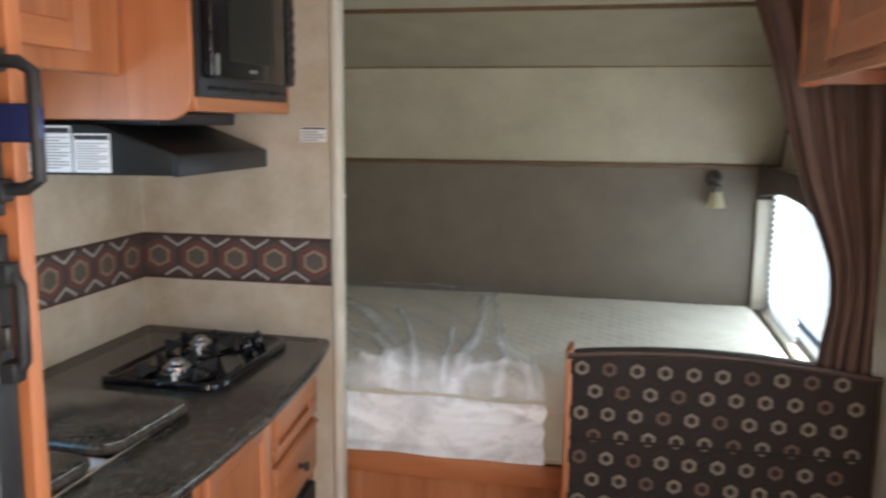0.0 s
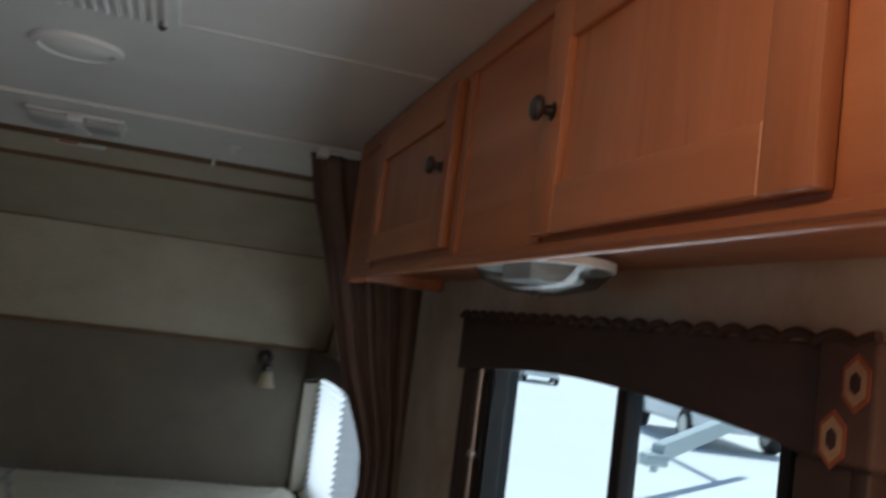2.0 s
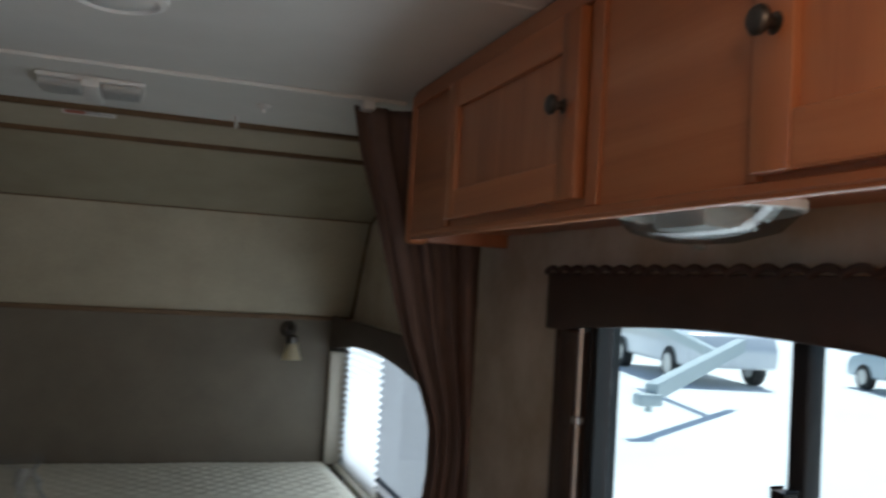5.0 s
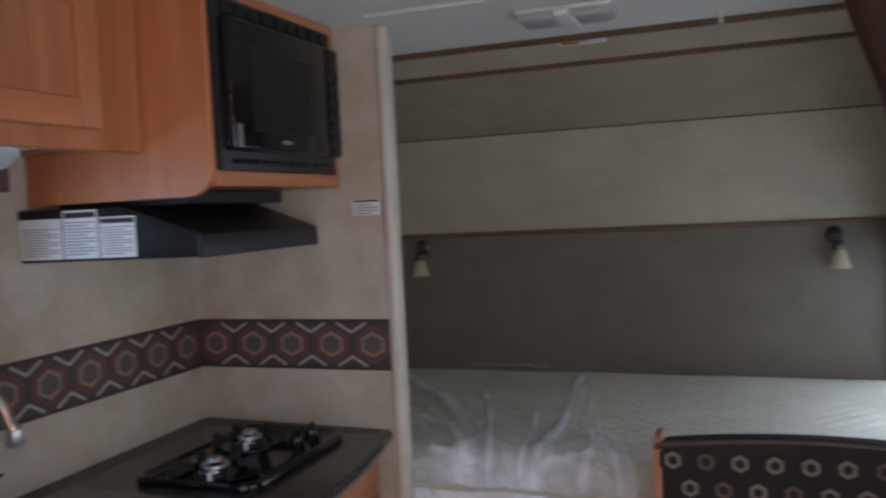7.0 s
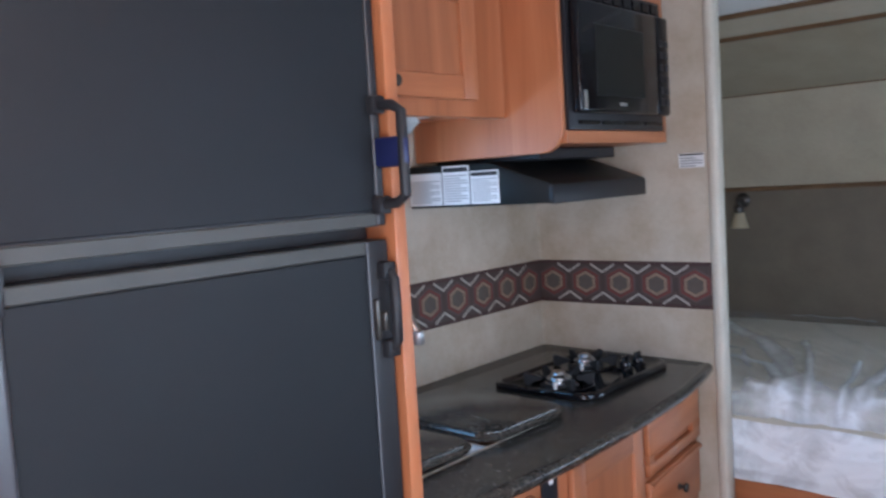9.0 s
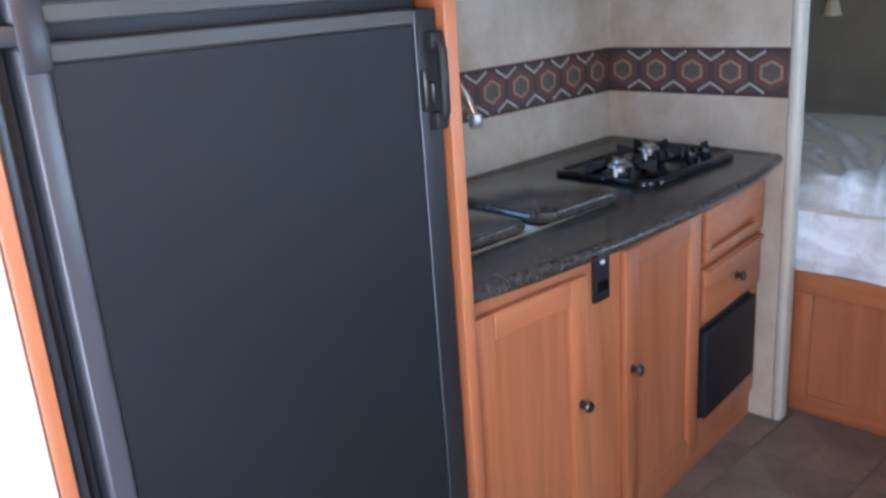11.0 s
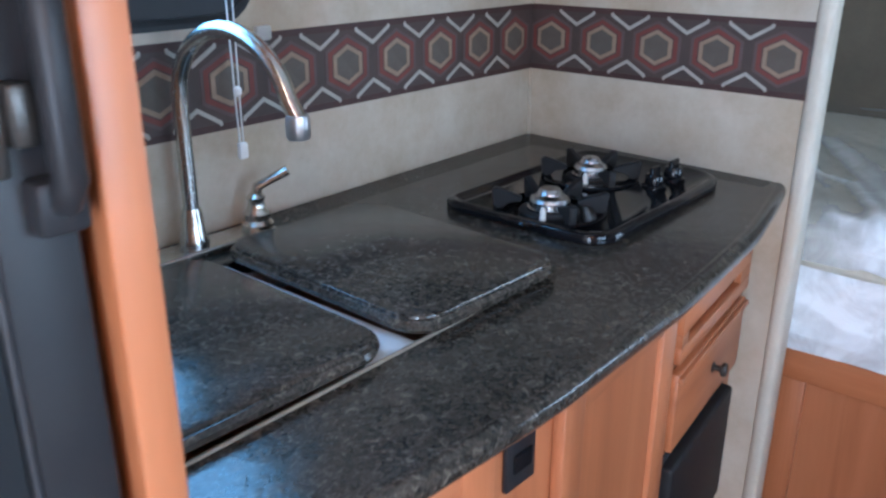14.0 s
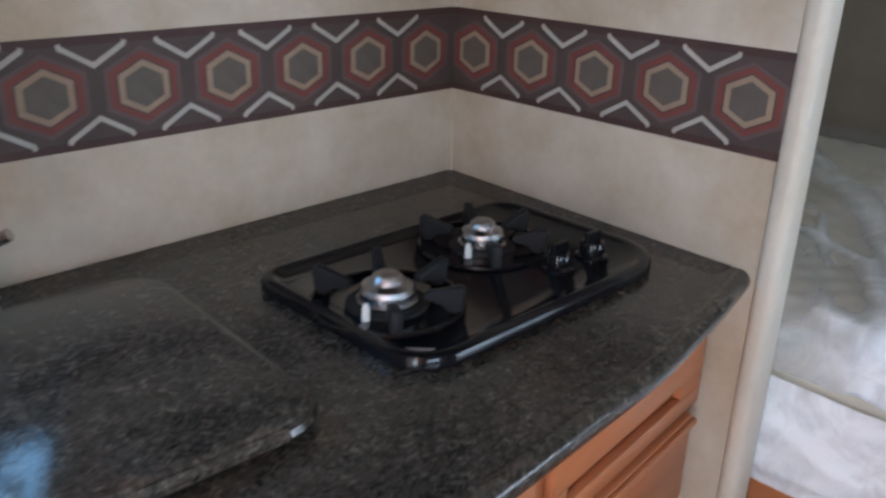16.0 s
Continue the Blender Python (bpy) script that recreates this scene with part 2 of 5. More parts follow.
BORDERTAN = mottled("border_tan", (0.24, 0.17, 0.115), (0.33, 0.24, 0.165), 30, 200, 0.6, relief=0.1)
BORDERMAUVE = mottled("border_mauve", (0.085, 0.058, 0.052), (0.12, 0.085, 0.076), 30, 200, 0.6, relief=0.1)
BORDEREDGE = mottled("border_maroon", (0.045, 0.020, 0.017), (0.07, 0.033, 0.028), 20, 200, 0.6, relief=0.1)
RIMTAN = mottled("cream_rim", (0.19, 0.165, 0.13), (0.28, 0.25, 0.20), 30, 200, 0.4, relief=0.1)
BORDERTAUPE = mottled("border_taupe", (0.085, 0.07, 0.055), (0.12, 0.10, 0.08), 30, 200, 0.6, relief=0.1)
BORDERCREAM = mottled("border_cream", (0.34, 0.315, 0.275), (0.46, 0.43, 0.38), 30, 200, 0.55, relief=0.1)
ENDPAD = mottled("printed_brown_fabric", (0.07, 0.040, 0.030), (0.115, 0.068, 0.052), 16, 260, 0.7, relief=0.2)
RUST = mottled("rust_print", (0.26, 0.075, 0.032), (0.36, 0.11, 0.05), 40, 300, 0.7, relief=0.15)
HEXTAN = mottled("tan_print", (0.36, 0.23, 0.14), (0.48, 0.33, 0.21), 40, 300, 0.7, relief=0.15)
TILEMAT = mottled("stone_look_vinyl", (0.085, 0.068, 0.055), (0.27, 0.205, 0.15), 5, 24, 0.42, relief=0.08, fine_mix=0.3)
GROUT = plain("grout", (0.16, 0.125, 0.095), 0.7)
GLASS, TINTED = glass("window_glass", (0.86, 0.97, 1.0)), glass("tinted_window_glass", (0.5, 0.55, 0.58))
LAMPGLASS = translucent("frosted_lamp_lens", (0.8, 0.8, 0.78))
CLEARLENS = glass("clear_lamp_lens", (0.66, 0.69, 0.69), 0.12)
FROST = translucent("frosted_sconce_glass", (0.72, 0.66, 0.5))
SHADE = translucent("white_pleated_shade", (0.85, 0.88, 0.9))
BLUETAPE = plain("blue_tape", (0.010, 0.015, 0.07), 0.4)
CONCRETE = mottled("sunlit_concrete", (0.76, 0.76, 0.74), (0.86, 0.86, 0.84), 0.6, 30, 0.8, relief=0.1)
CARWHITE = plain("white_car_paint", (0.75, 0.76, 0.78), 0.2, coat=0.6)
CARBLUE = plain("pale_blue_car_paint", (0.42, 0.52, 0.58), 0.2, coat=0.6)
TYRE = plain("tyre_rubber", (0.02, 0.02, 0.02), 0.8)
HITCH = plain("pale_grey_hitch_paint", (0.50, 0.56, 0.56), 0.45)

# ---- mesh helpers ----
ORIGIN = {}


def thing(name, label, category, base=(0, 0, 0), group="", kind=""):
    ob = new(name)
    ob.location, ob.empty_display_size = base, 0.05
    ORIGIN[ob] = Vector(base)
    return tagged(ob, label, category, group, kind)


def part(name, bm, mat, parent=None, label="", smooth=35):
    org = ORIGIN[parent] if parent else Vector()
    bmesh.ops.remove_doubles(bm, verts=bm.verts, dist=1e-5)
    if bm.faces:
        bmesh.ops.recalc_face_normals(bm, faces=bm.faces)
    bmesh.ops.translate(bm, verts=bm.verts, vec=-org)
    me = bpy.data.meshes.new(name)
    bm.to_mesh(me)
    bm.free()
    me.materials.append(mat)
    if smooth:
        me.shade_smooth()
        me.set_sharp_from_angle(angle=radians(smooth))
    ob = new(name, me)
    if parent:
        ob.parent = parent
    ORIGIN[ob] = org
    return tagged(ob, label)


def struct(name, bm, mat, label="", category=""):
    return tagged(part(name, bm, mat), label, category, kind="structure")


def join(bm, tmp):
    me = bpy.data.meshes.new("tmp")
    tmp.to_mesh(me)
    tmp.free()
    bm.from_mesh(me)
    bpy.data.meshes.remove(me)
    return bm


def box(x0, x1, y0, y1, z0, z1, bev=0.0, seg=1, bm=None, m=None):
    t = bmesh.new()
    bmesh.ops.create_cube(t, size=1)
    for v in t.verts:
        v.co = Vector((x0 + (x1 - x0) * (v.co.x + 0.5), y0 + (y1 - y0) * (v.co.y + 0.5), z0 + (z1 - z0) * (v.co.z + 0.5)))
    if bev:
        bmesh.ops.bevel(t, geom=t.edges[:], offset=bev, segments=seg, affect="EDGES", profile=0.5)
    if m is not None:
        t.transform(m)
    return join(bm, t) if bm else t


def prism(pts, vec, bev=0.0, seg=2, bm=None, m=None):
    t = bmesh.new()
    f = t.faces.new([t.verts.new(p) for p in pts])
    r = bmesh.ops.extrude_face_region(t, geom=[f])
    bmesh.ops.translate(t, verts=[v for v in r["geom"] if isinstance(v, bmesh.types.BMVert)], vec=vec)
    bmesh.ops.recalc_face_normals(t, faces=t.faces)
    if bev:
        bmesh.ops.bevel(t, geom=t.edges[:], offset=bev, segments=seg, affect="EDGES", profile=0.5)
    if m is not None:
        t.transform(m)
    return join(bm, t) if bm else t


def lathe(profile, base, axis=(0, 0, 1), n=24, bm=None):
    """Turned body: profile of (radius, height) along the axis from base."""
    t = bmesh.new()
    q = Vector((0, 0, 1)).rotation_difference(Vector(axis)).to_matrix().to_4x4()
    rings = []
    for r, h in profile:
        rings.append([t.verts.new((max(r, 1e-4) * math.cos(2 * math.pi * k / n), max(r, 1e-4) * math.sin(2 * math.pi * k / n), h)) for k in range(n)])
    for a, b in zip(rings, rings[1:]):
        for k in range(n):
            t.faces.new((a[k], a[(k + 1) % n], b[(k + 1) % n], b[k]))
    t.faces.new(rings[0][::-1])
    t.faces.new(rings[-1])
    t.transform(Matrix.Translation(base) @ q)
    return join(bm, t) if bm else t


def tube(pts, r, n=10, bm=None, radii=None):
    t = bmesh.new()
    pts = [Vector(p) for p in pts]
    rings, side = [], None
    for k, p in enumerate(pts):
        d = (pts[min(k + 1, len(pts) - 1)] - pts[max(k - 1, 0)]).normalized()
        if side is None:
            side = d.orthogonal().normalized()
        side = (side - d * side.dot(d)).normalized()
        up = d.cross(side)
        rr = radii[k] if radii else r
        rings.append([t.verts.new(p + (side * math.cos(a) + up * math.sin(a)) * rr) for a in (2 * math.pi * j / n for j in range(n))])
    for a, b in zip(rings, rings[1:]):
        for k in range(n):
            t.faces.new((a[k], a[(k + 1) % n], b[(k + 1) % n], b[k]))
    t.faces.new(rings[0][::-1])
    t.faces.new(rings[-1])
    return join(bm, t) if bm else t


def plan(a, b):
    """Local frame on an upright face from a to b: x along it, y out of it, z up."""
    d = Vector((b[0] - a[0], b[1] - a[1], 0))
    d.normalize()
    out = Vector((-d.y, d.x, 0))
    m = Matrix((d, out, Vector((0, 0, 1)))).transposed().to_4x4()
    return Matrix.Translation((a[0], a[1], 0)) @ m


def knob(parent, at, axis, r=0.0135):
    bm = lathe([(r * 0.75, 0), (r * 0.75, 0.002), (r * 0.42, 0.004), (r * 0.4, 0.013), (r * 0.95, 0.018), (r, 0.022), (r * 0.8, 0.026), (r * 0.3, 0.0275)], at, axis, 18)
    return part("knob", bm, PEWTER, parent, "dark pewter round knob")


def panel_door(parent, m, x0, x1, z0, z1, t=0.019, rail=0.055, flip=False):
    """Shaker door in a local frame: two stiles, two rails, a recessed panel."""
    door = part("door", box(x0 + rail - 0.006, x1 - rail + 0.006, 0.001, t * 0.52, z0 + rail - 0.006, z1 - rail + 0.006, m=m), WOOD_Z, parent)
    for a, b in ((x0, x0 + rail), (x1 - rail, x1)):
        part("stile", box(a, b, 0.001, t, z0, z1, 0.003, 2, m=m), WOOD_Z, door)
    for a, b in ((z0, z0 + rail), (z1 - rail, z1)):
        part("rail", box(x0 + rail, x1 - rail, 0.001, t - 0.001, a, b, 0.002, 1, m=m), WOOD_Y, door)
    return door


# ---- structure ----
W, YB, CEILZ, FLOOR, YEND = 2.04, 1.33, 1.975, 0.068, -3.3
T = 0.05
LEDGE, SEAM, TRIM, TOP = (YB, 1.378), (1.10, 1.762), (0.62, 1.925), (0.44, 1.972)


def wall_x(name, x0, x1, openings, label, z0=FLOOR - 0.02, z1=CEILZ + 0.03, y0=YEND - T, y1=YB + T):
    """A side wall with rectangular openings (y0, y1, z0, z1) cut through it."""
    bm = bmesh.new()
    y = y0
    for a, b, c, d in sorted(openings):
        box(x0, x1, y, a, z0, z1, bm=bm)
        if c > z0:
            box(x0, x1, a, b, z0, c, bm=bm)
        box(x0, x1, a, b, d, z1, bm=bm)
        y = b
    box(x0, x1, y, y1, z0, z1, bm=bm)
    return struct(name, bm, WALL, label, "wall")


# the last opening is an unseen door, assumed so that light enters there
DIN, BEDW, SINKW, UNSEEN_DOOR = (-1.545, -0.695, 1.075, 1.53), (0.22, 1.28, 0.80, 1.31), (-1.32, -0.783, 1.252, 1.60), (-3.22, -2.66, FLOOR, 1.88)
wall_x("wall_right", W, W + T, [(DIN[0] - 0.027, DIN[1] + 0.027, DIN[2] - 0.027, DIN[3] + 0.027), BEDW, UNSEEN_DOOR], "beige mottled wallboard side wall with window openings")
wall_x("wall_left", -T, 0, [SINKW], "beige mottled wallboard wall behind the kitchen counter")
struct("wall_front", box(-T, W + T, YB, YB + T, FLOOR, LEDGE[1] + 0.01), TAUPE, "dark taupe wallboard behind the bed", "wall")
struct("wall_rear", box(0, W, YEND - T, YEND, FLOOR, CEILZ), WALL, "plain beige wallboard end wall", "wall")
struct("floor_base", box(-T, W + T, YEND - T, YB + T, FLOOR - 0.06, FLOOR - 0.006), GROUT, "dark grout under the floor tiles", "floor")


def sloped(name, a, b, mat, label, th=0.02):
    n = Vector((0, -(b[1] - a[1]), b[0] - a[0]))
    n.normalize()
    n *= -th
    pts = [(0, a[0], a[1]), (0, b[0], b[1]), (0, b[0] + abs(n.y), b[1] + abs(n.z)), (0, a[0] + abs(n.y), a[1] + abs(n.z))]
    return struct(name, prism(pts, (W, 0, 0)), mat, label, "wall panel")


sloped("wall_slope_lower", LEDGE, SEAM, SAND, "sand coloured sloping wallboard above the bed")
sloped("wall_slope_upper", SEAM, TRIM, OLIVE, "olive beige sloping wallboard above the bed")
sloped("wall_slope_top", TRIM, TOP, SAND, "narrow sand coloured panel under the ceiling")
struct("trim_ledge", box(0, W, YB - 0.012, YB + 0.01, LEDGE[1] - 0.014, LEDGE[1] + 0.004, 0.003), BROWNTRIM, "brown wood trim strip along the bed wall", "trim")
for nm, p, h in (("trim_seam", SEAM, 0.003), ("trim_slope", TRIM, 0.011), ("trim_ceiling", TOP, 0.012)):
    struct(nm, box(0, W, p[0] - h, p[0] + h, p[1] - h * 0.9 - 0.002, p[1] + h * 0.4, min(h * 0.4, 0.003)), BROWNTRIM, "thin brown trim strip across the sloping wall", "trim")
struct("trim_slope_corner", tube([(W - 0.003, LEDGE[0] - 0.012, LEDGE[1] + 0.004), (W - 0.003, SEAM[0] - 0.006, SEAM[1] - 0.006), (W - 0.003, TRIM[0], TRIM[1] - 0.01)], 0.007, 6), BROWNTRIM, "brown corner trim where the slope meets the side wall", "trim")
bm = box(-T, W + T, YEND - T, -0.885, CEILZ, CEILZ + 0.03)
box(-T, W + T, -0.882, TOP[0] + 0.03, CEILZ, CEILZ + 0.03, bm=bm)
struct("ceiling", bm, CEIL, "smooth white ceiling panels", "ceiling")
struct("trim_ceiling_joint", box(0, W, -0.888, -0.879, CEILZ - 0.002, CEILZ + 0.004, 0.002), WHITE, "white ceiling joint strip", "trim")

ZB0, ZB1 = 1.069, 1.207   # wallpaper border
# partition between kitchen and bed
PX = 0.596
struct("wall_partition", box(0, PX, 0, 0.04, FLOOR, CEILZ), WALL, "beige mottled partition wall beside the bed", "wall")
struct("trim_corner", tube([(0.003, -0.003, 0.915), (0.003, -0.003, ZB0)], 0.0035, 6, bm=tube([(0.003, -0.003, ZB1), (0.003, -0.003, 1.54)], 0.0035, 6)), WALL, "cream bead in the corner behind the cooktop", "trim")
struct("trim_partition_end", box(PX - 0.001, PX + 0.031, -0.007, 0.046, FLOOR, CEILZ, 0.012, 3), WALLTRIM, "rounded beige vinyl trim on the partition end", "trim")
# wall past the refrigerator
struct("wall_bath", box(0.0, 0.665, -2.50, -2.0605, FLOOR, CEILZ), WALL, "beige wallboard beside the refrigerator", "wall")
struct("trim_bath_corner", box(0.662, 0.676, -2.097, -2.0605, FLOOR, CEILZ, 0.004, 2), WALLTRIM, "cream corner trim beside the refrigerator", "trim")
struct("wall_bath_wood", box(0.0, 0.672, YEND, -2.50, FLOOR, CEILZ), WOOD_Z, "wood panelled closet wall", "wall")

# ---- kitchen ----


def curve_x(y, inset=0.0):
    """Front edge of the bowed counter at y."""
    pts = [(-1.356, 0.622), (-1.15, 0.650), (-0.93, 0.666), (-0.62, 0.662), (-0.30, 0.637), (-0.10, 0.600), (0.0, 0.577)]
    for (a, p), (b, q) in zip(pts, pts[1:]):
        if y <= b:
            return p + (q - p) * (y - a) / (b - a) - inset
    return pts[-1][1] - inset


YS = [-1.36 + 1.36 * k / 24 for k in range(25)]
SX0, SX1, SY0, SY1 = 0.115, 0.490, -1.335, -0.668   # sink opening
counter = thing("countertop", "dark speckled granite laminate countertop with a bowed front edge", "countertop", (0.3, -0.68, 0.882))
bm = bmesh.new()
front = [(curve_x(y), y) for y in YS]
prism([(SX1, -1.36, 0.882)] + [(x, y, 0.882) for x, y in front if y <= SY1 + 0.03] + [(SX1, [y for y in YS if y <= SY1 + 0.03][-1], 0.882)], (0, 0, 0.028), bm=bm)
yl = [y for y in YS if y <= SY1 + 0.03][-1]
prism([(0, yl, 0.882)] + [(x, y, 0.882) for x, y in front if y >= yl] + [(0, 0, 0.882)], (0, 0, 0.028), bm=bm)
box(0, SX0, -1.36, yl, 0.882, 0.91, bm=bm)
box(SX0, SX1, SY1, yl, 0.882, 0.91, bm=bm)
box(SX0, SX1, -1.36, SY0, 0.882, 0.91, bm=bm)
part("slab", bm, GRANITE, counter, smooth=0)
part("edge_band", tube([(x - 0.004, y, 0.8945) for x, y in front], 0.0165, 12), GRANITE, counter, "rounded front edge")
bm = bmesh.new()
for tri in (((0.001, -1.36, 0.0105), (0.001, -0.001, 0.0205), (0.045, -0.045, 0.0102), (0.045, -1.36, 0.0102)), ((0.001, -0.001, 0.0205), (0.56, -0.001, 0.0108), (0.56, -0.045, 0.0102), (0.045, -0.045, 0.0102))):
    bm.faces.new([bm.verts.new((x, y, z + 0.9)) for x, y, z in tri])
part("back_cove", bm, GRANITE, counter, "laminate rising slightly to the wall")

base = thing("base_cabinet", "honey maple base cabinet with shaker doors and drawers", "cabinet", (0.3, -0.68, FLOOR))
F0, F1, F2, F3 = (0.588, -1.36), (0.606, -0.86), (0.577, -0.44), (0.532, -0.004)
part("body", prism([(0.012, -1.36, FLOOR + 0.09), (F0[0], F0[1], FLOOR + 0.09), (F1[0], F1[1], FLOOR + 0.09), (F2[0], F2[1], FLOOR + 0.09), (F3[0], F3[1], FLOOR + 0.09), (0.012, -0.004, FLOOR + 0.09)], (0, 0, 0.87 - FLOOR - 0.12)), WOOD_Z, base, smooth=20)
part("face_rail", prism([(0.3, -1.36, 0.835), (F0[0] + .001, F0[1], 0.835), (F1[0] + .001, F1[1], 0.835), (F2[0] + .001, F2[1], 0.835), (F3[0] + .001, F3[1], 0.835), (0.3, -0.004, 0.835)], (0, 0, 0.046)), WOOD_Y, base, smooth=20)
part("toe_kick", prism([(0.012, -1.36, FLOOR), (F0[0] - .02, F0[1], FLOOR), (F1[0] - .02, F1[1], FLOOR), (F2[0] - .02, F2[1], FLOOR), (F3[0] - .01, F3[1], FLOOR), (0.012, -0.004, FLOOR)], (0, 0, 0.095)), WOOD_Y, base, smooth=20)
ma, mb, mc = plan(F0, F1), plan(F1, F2), plan(F2, F3)


def out(m):
    """plan() frames here must face +x."""
    return m @ Matrix.Scale(-1, 4, (0, 1, 0)) if (m.to_3x3() @ Vector((0, 1, 0))).x < 0 else m


ma, mb, mc = out(ma), out(mb), out(mc)
d1 = panel_door(base, ma, 0.072, 0.403, 0.17, 0.833)
knob(d1, ma @ Vector((0.376, 0.019, 0.54)), ma.to_3x3() @ Vector((0, 1, 0)))
d2 = panel_door(base, mb, 0.042, 0.408, 0.17, 0.846)
knob(d2, mb @ Vector((0.067, 0.019, 0.552)), mb.to_3x3() @ Vector((0, 1, 0)))


def drawer(m, x0, x1, z0, z1, pull):
    d = part("drawer_front", box(x0, x1, 0.001, 0.018, z0, z1, 0.004, 2, m=m), WOOD_Y, base)
    part("drawer_lip", box(x0, x1, 0.016, 0.026, z1 - 0.016, z1 - 0.004, 0.003, 2, m=m), WOOD_Y, d)
    if pull:
        knob(d, m @ Vector(((x0 + x1) / 2 + 0.01, 0.018, (z0 + z1) / 2)), m.to_3x3() @ Vector((0, 1, 0)))
    return d


dt = part("drawer_front", box(0.03, 0.425, 0.001, 0.016, 0.748, 0.838, 0.003, 2, m=mc), WOOD_Y, base)
part("slot_strip", box(0.03, 0.425, 0.001, 0.016, 0.694, 0.724, 0.003, 2, m=mc), WOOD_Y, dt)
for xa, xb in ((0.03, 0.06), (0.36, 0.425)):
    part("slot_end", box(xa, xb, 0.001, 0.0155, 0.724, 0.748, 0.001, m=mc), WOOD_Y, dt)
drawer(mc, 0.025, 0.41, 0.53, 0.68, True)
sw = thing("power_panel", "black switch panel with a small white light on the cabinet stile", "switch panel", tuple(ma @ Vector((0.46, 0.005, 0.80))))
part("plate", box(0.437, 0.492, 0.001, 0.009, 0.752, 0.866, 0.003, 2, m=ma), BLACKPLASTIC, sw)
part("rocker", box(0.447, 0.482, 0.009, 0.012, 0.775, 0.80, 0.002, m=ma), BLACKGLOSS, sw)
part("indicator", box(0.458, 0.472, 0.009, 0.0115, 0.838, 0.847, 0.001, m=ma), WHITE, sw)
vent = thing("furnace_grille", "flat black metal furnace cover on the base cabinet", "furnace cover", tuple(mc @ Vector((0.23, 0.01, 0.2))))
part("cover", box(0.012, 0.36, 0.001, 0.03, 0.252, 0.508, 0.008, 3, m=mc), BLACKMATT, vent)
part("rim", box(0.007, 0.365, 0.001, 0.008, 0.246, 0.514, 0.003, 1, m=mc), BLACKPLASTIC, vent)

# sink, covers, tap
sink = thing("sink", "white acrylic double sink partly hidden under its covers", "sink", (0.32, -0.98, 0.74))
bm = box(SX0 - 0.004, SX1 + 0.004, SY0 - 0.004, SY1 + 0.004, 0.735, 0.745)
for b in ((SX0 - 0.004, SX0, SY0, SY1), (SX1, SX1 + 0.004, SY0, SY1), (SX0, SX1, SY0 - 0.004, SY0), (SX0, SX1, SY1, SY1 + 0.004), (SX0, SX1, -1.01, -0.93)):
    box(b[0], b[1], b[2], b[3], 0.745, 0.905 if b[3] != -0.93 else 0.9075, bm=bm)
part("basin", bm, SINK, sink)
part("rim", box(SX1 - 0.004, SX1 + 0.001, SY0, SY1, 0.908, 0.913, 0.0012), RIMTAN, sink, "cream sink rim")


def cover(x0, x1, y0, y1, z, tilt):
    t = thing("sink_cover", "dark speckled laminate sink cover with rounded corners", "sink cover", ((x0 + x1) / 2, (y0 + y1) / 2, z), "sink covers")
    r, pts = 0.045, []
    for cx, cy, a0 in ((x1 - r, y1 - r, 0), (x0 + r, y1 - r, 90), (x0 + r, y0 + r, 180), (x1 - r, y0 + r, 270)):
        for k in range(7):
            a = radians(a0 + 15 * k)
            pts.append((cx + r * math.cos(a), cy + r * math.sin(a), z))
    m = Matrix.Translation(((x0 + x1) / 2, (y0 + y1) / 2, z)) @ Matrix.Rotation(radians(tilt), 4, "Z") @ Matrix.Translation((-(x0 + x1) / 2, -(y0 + y1) / 2, -z))
    part("board", prism(pts, (0, 0, 0.024), 0.004, 2, m=m), GRANITE, t)
    part("edge_trim", tube([m @ Vector((p[0], p[1], z + 0.012)) for p in pts + pts[:1]], 0.0085, 8), GRANITE, t, "rounded laminate edge")


cover(0.112, 0.500, -0.930, -0.645, 0.914, -2.5)
cover(0.105, 0.480, -1.328, -0.972, 0.911, -1.5)

tap = thing("kitchen_faucet", "brushed nickel gooseneck faucet with two lever handles", "faucet", (0.05, -0.93, 0.91))
part("deck_plate", box(0.022, 0.078, -1.075, -0.795, 0.91, 0.922, 0.005, 3), NICKEL, tap)
neck = [(0.05, -0.93, 0.92), (0.05, -0.93, 1.0), (0.05, -0.93, 1.08), (0.05, -0.93, 1.13)]
for k in range(1, 17):
    a = math.pi * (1 - 0.94 * k / 16)
    neck.append((0.152 + 0.102 * math.cos(a) + 0.010 * (k / 16) ** 2, -0.93 + 0.016 * k / 16, 1.14 + 0.097 * math.sin(a)))
neck.append((0.272, -0.910, 1.138))
part("gooseneck", tube(neck, 0.0115, 14), NICKEL, tap)
tip = Vector(neck[-1])
part("aerator", lathe([(0.014, 0), (0.0155, -0.006), (0.0155, -0.026), (0.0135, -0.03)], tip + Vector((0, 0, 0.004)), n=18), ALU, tap, "dull metal aerator tip")
part("neck_collar", lathe([(0.021, 0), (0.022, 0.01), (0.017, 0.02), (0.0155, 0.05), (0.013, 0.06)], (0.05, -0.93, 0.92), n=20), NICKEL, tap)
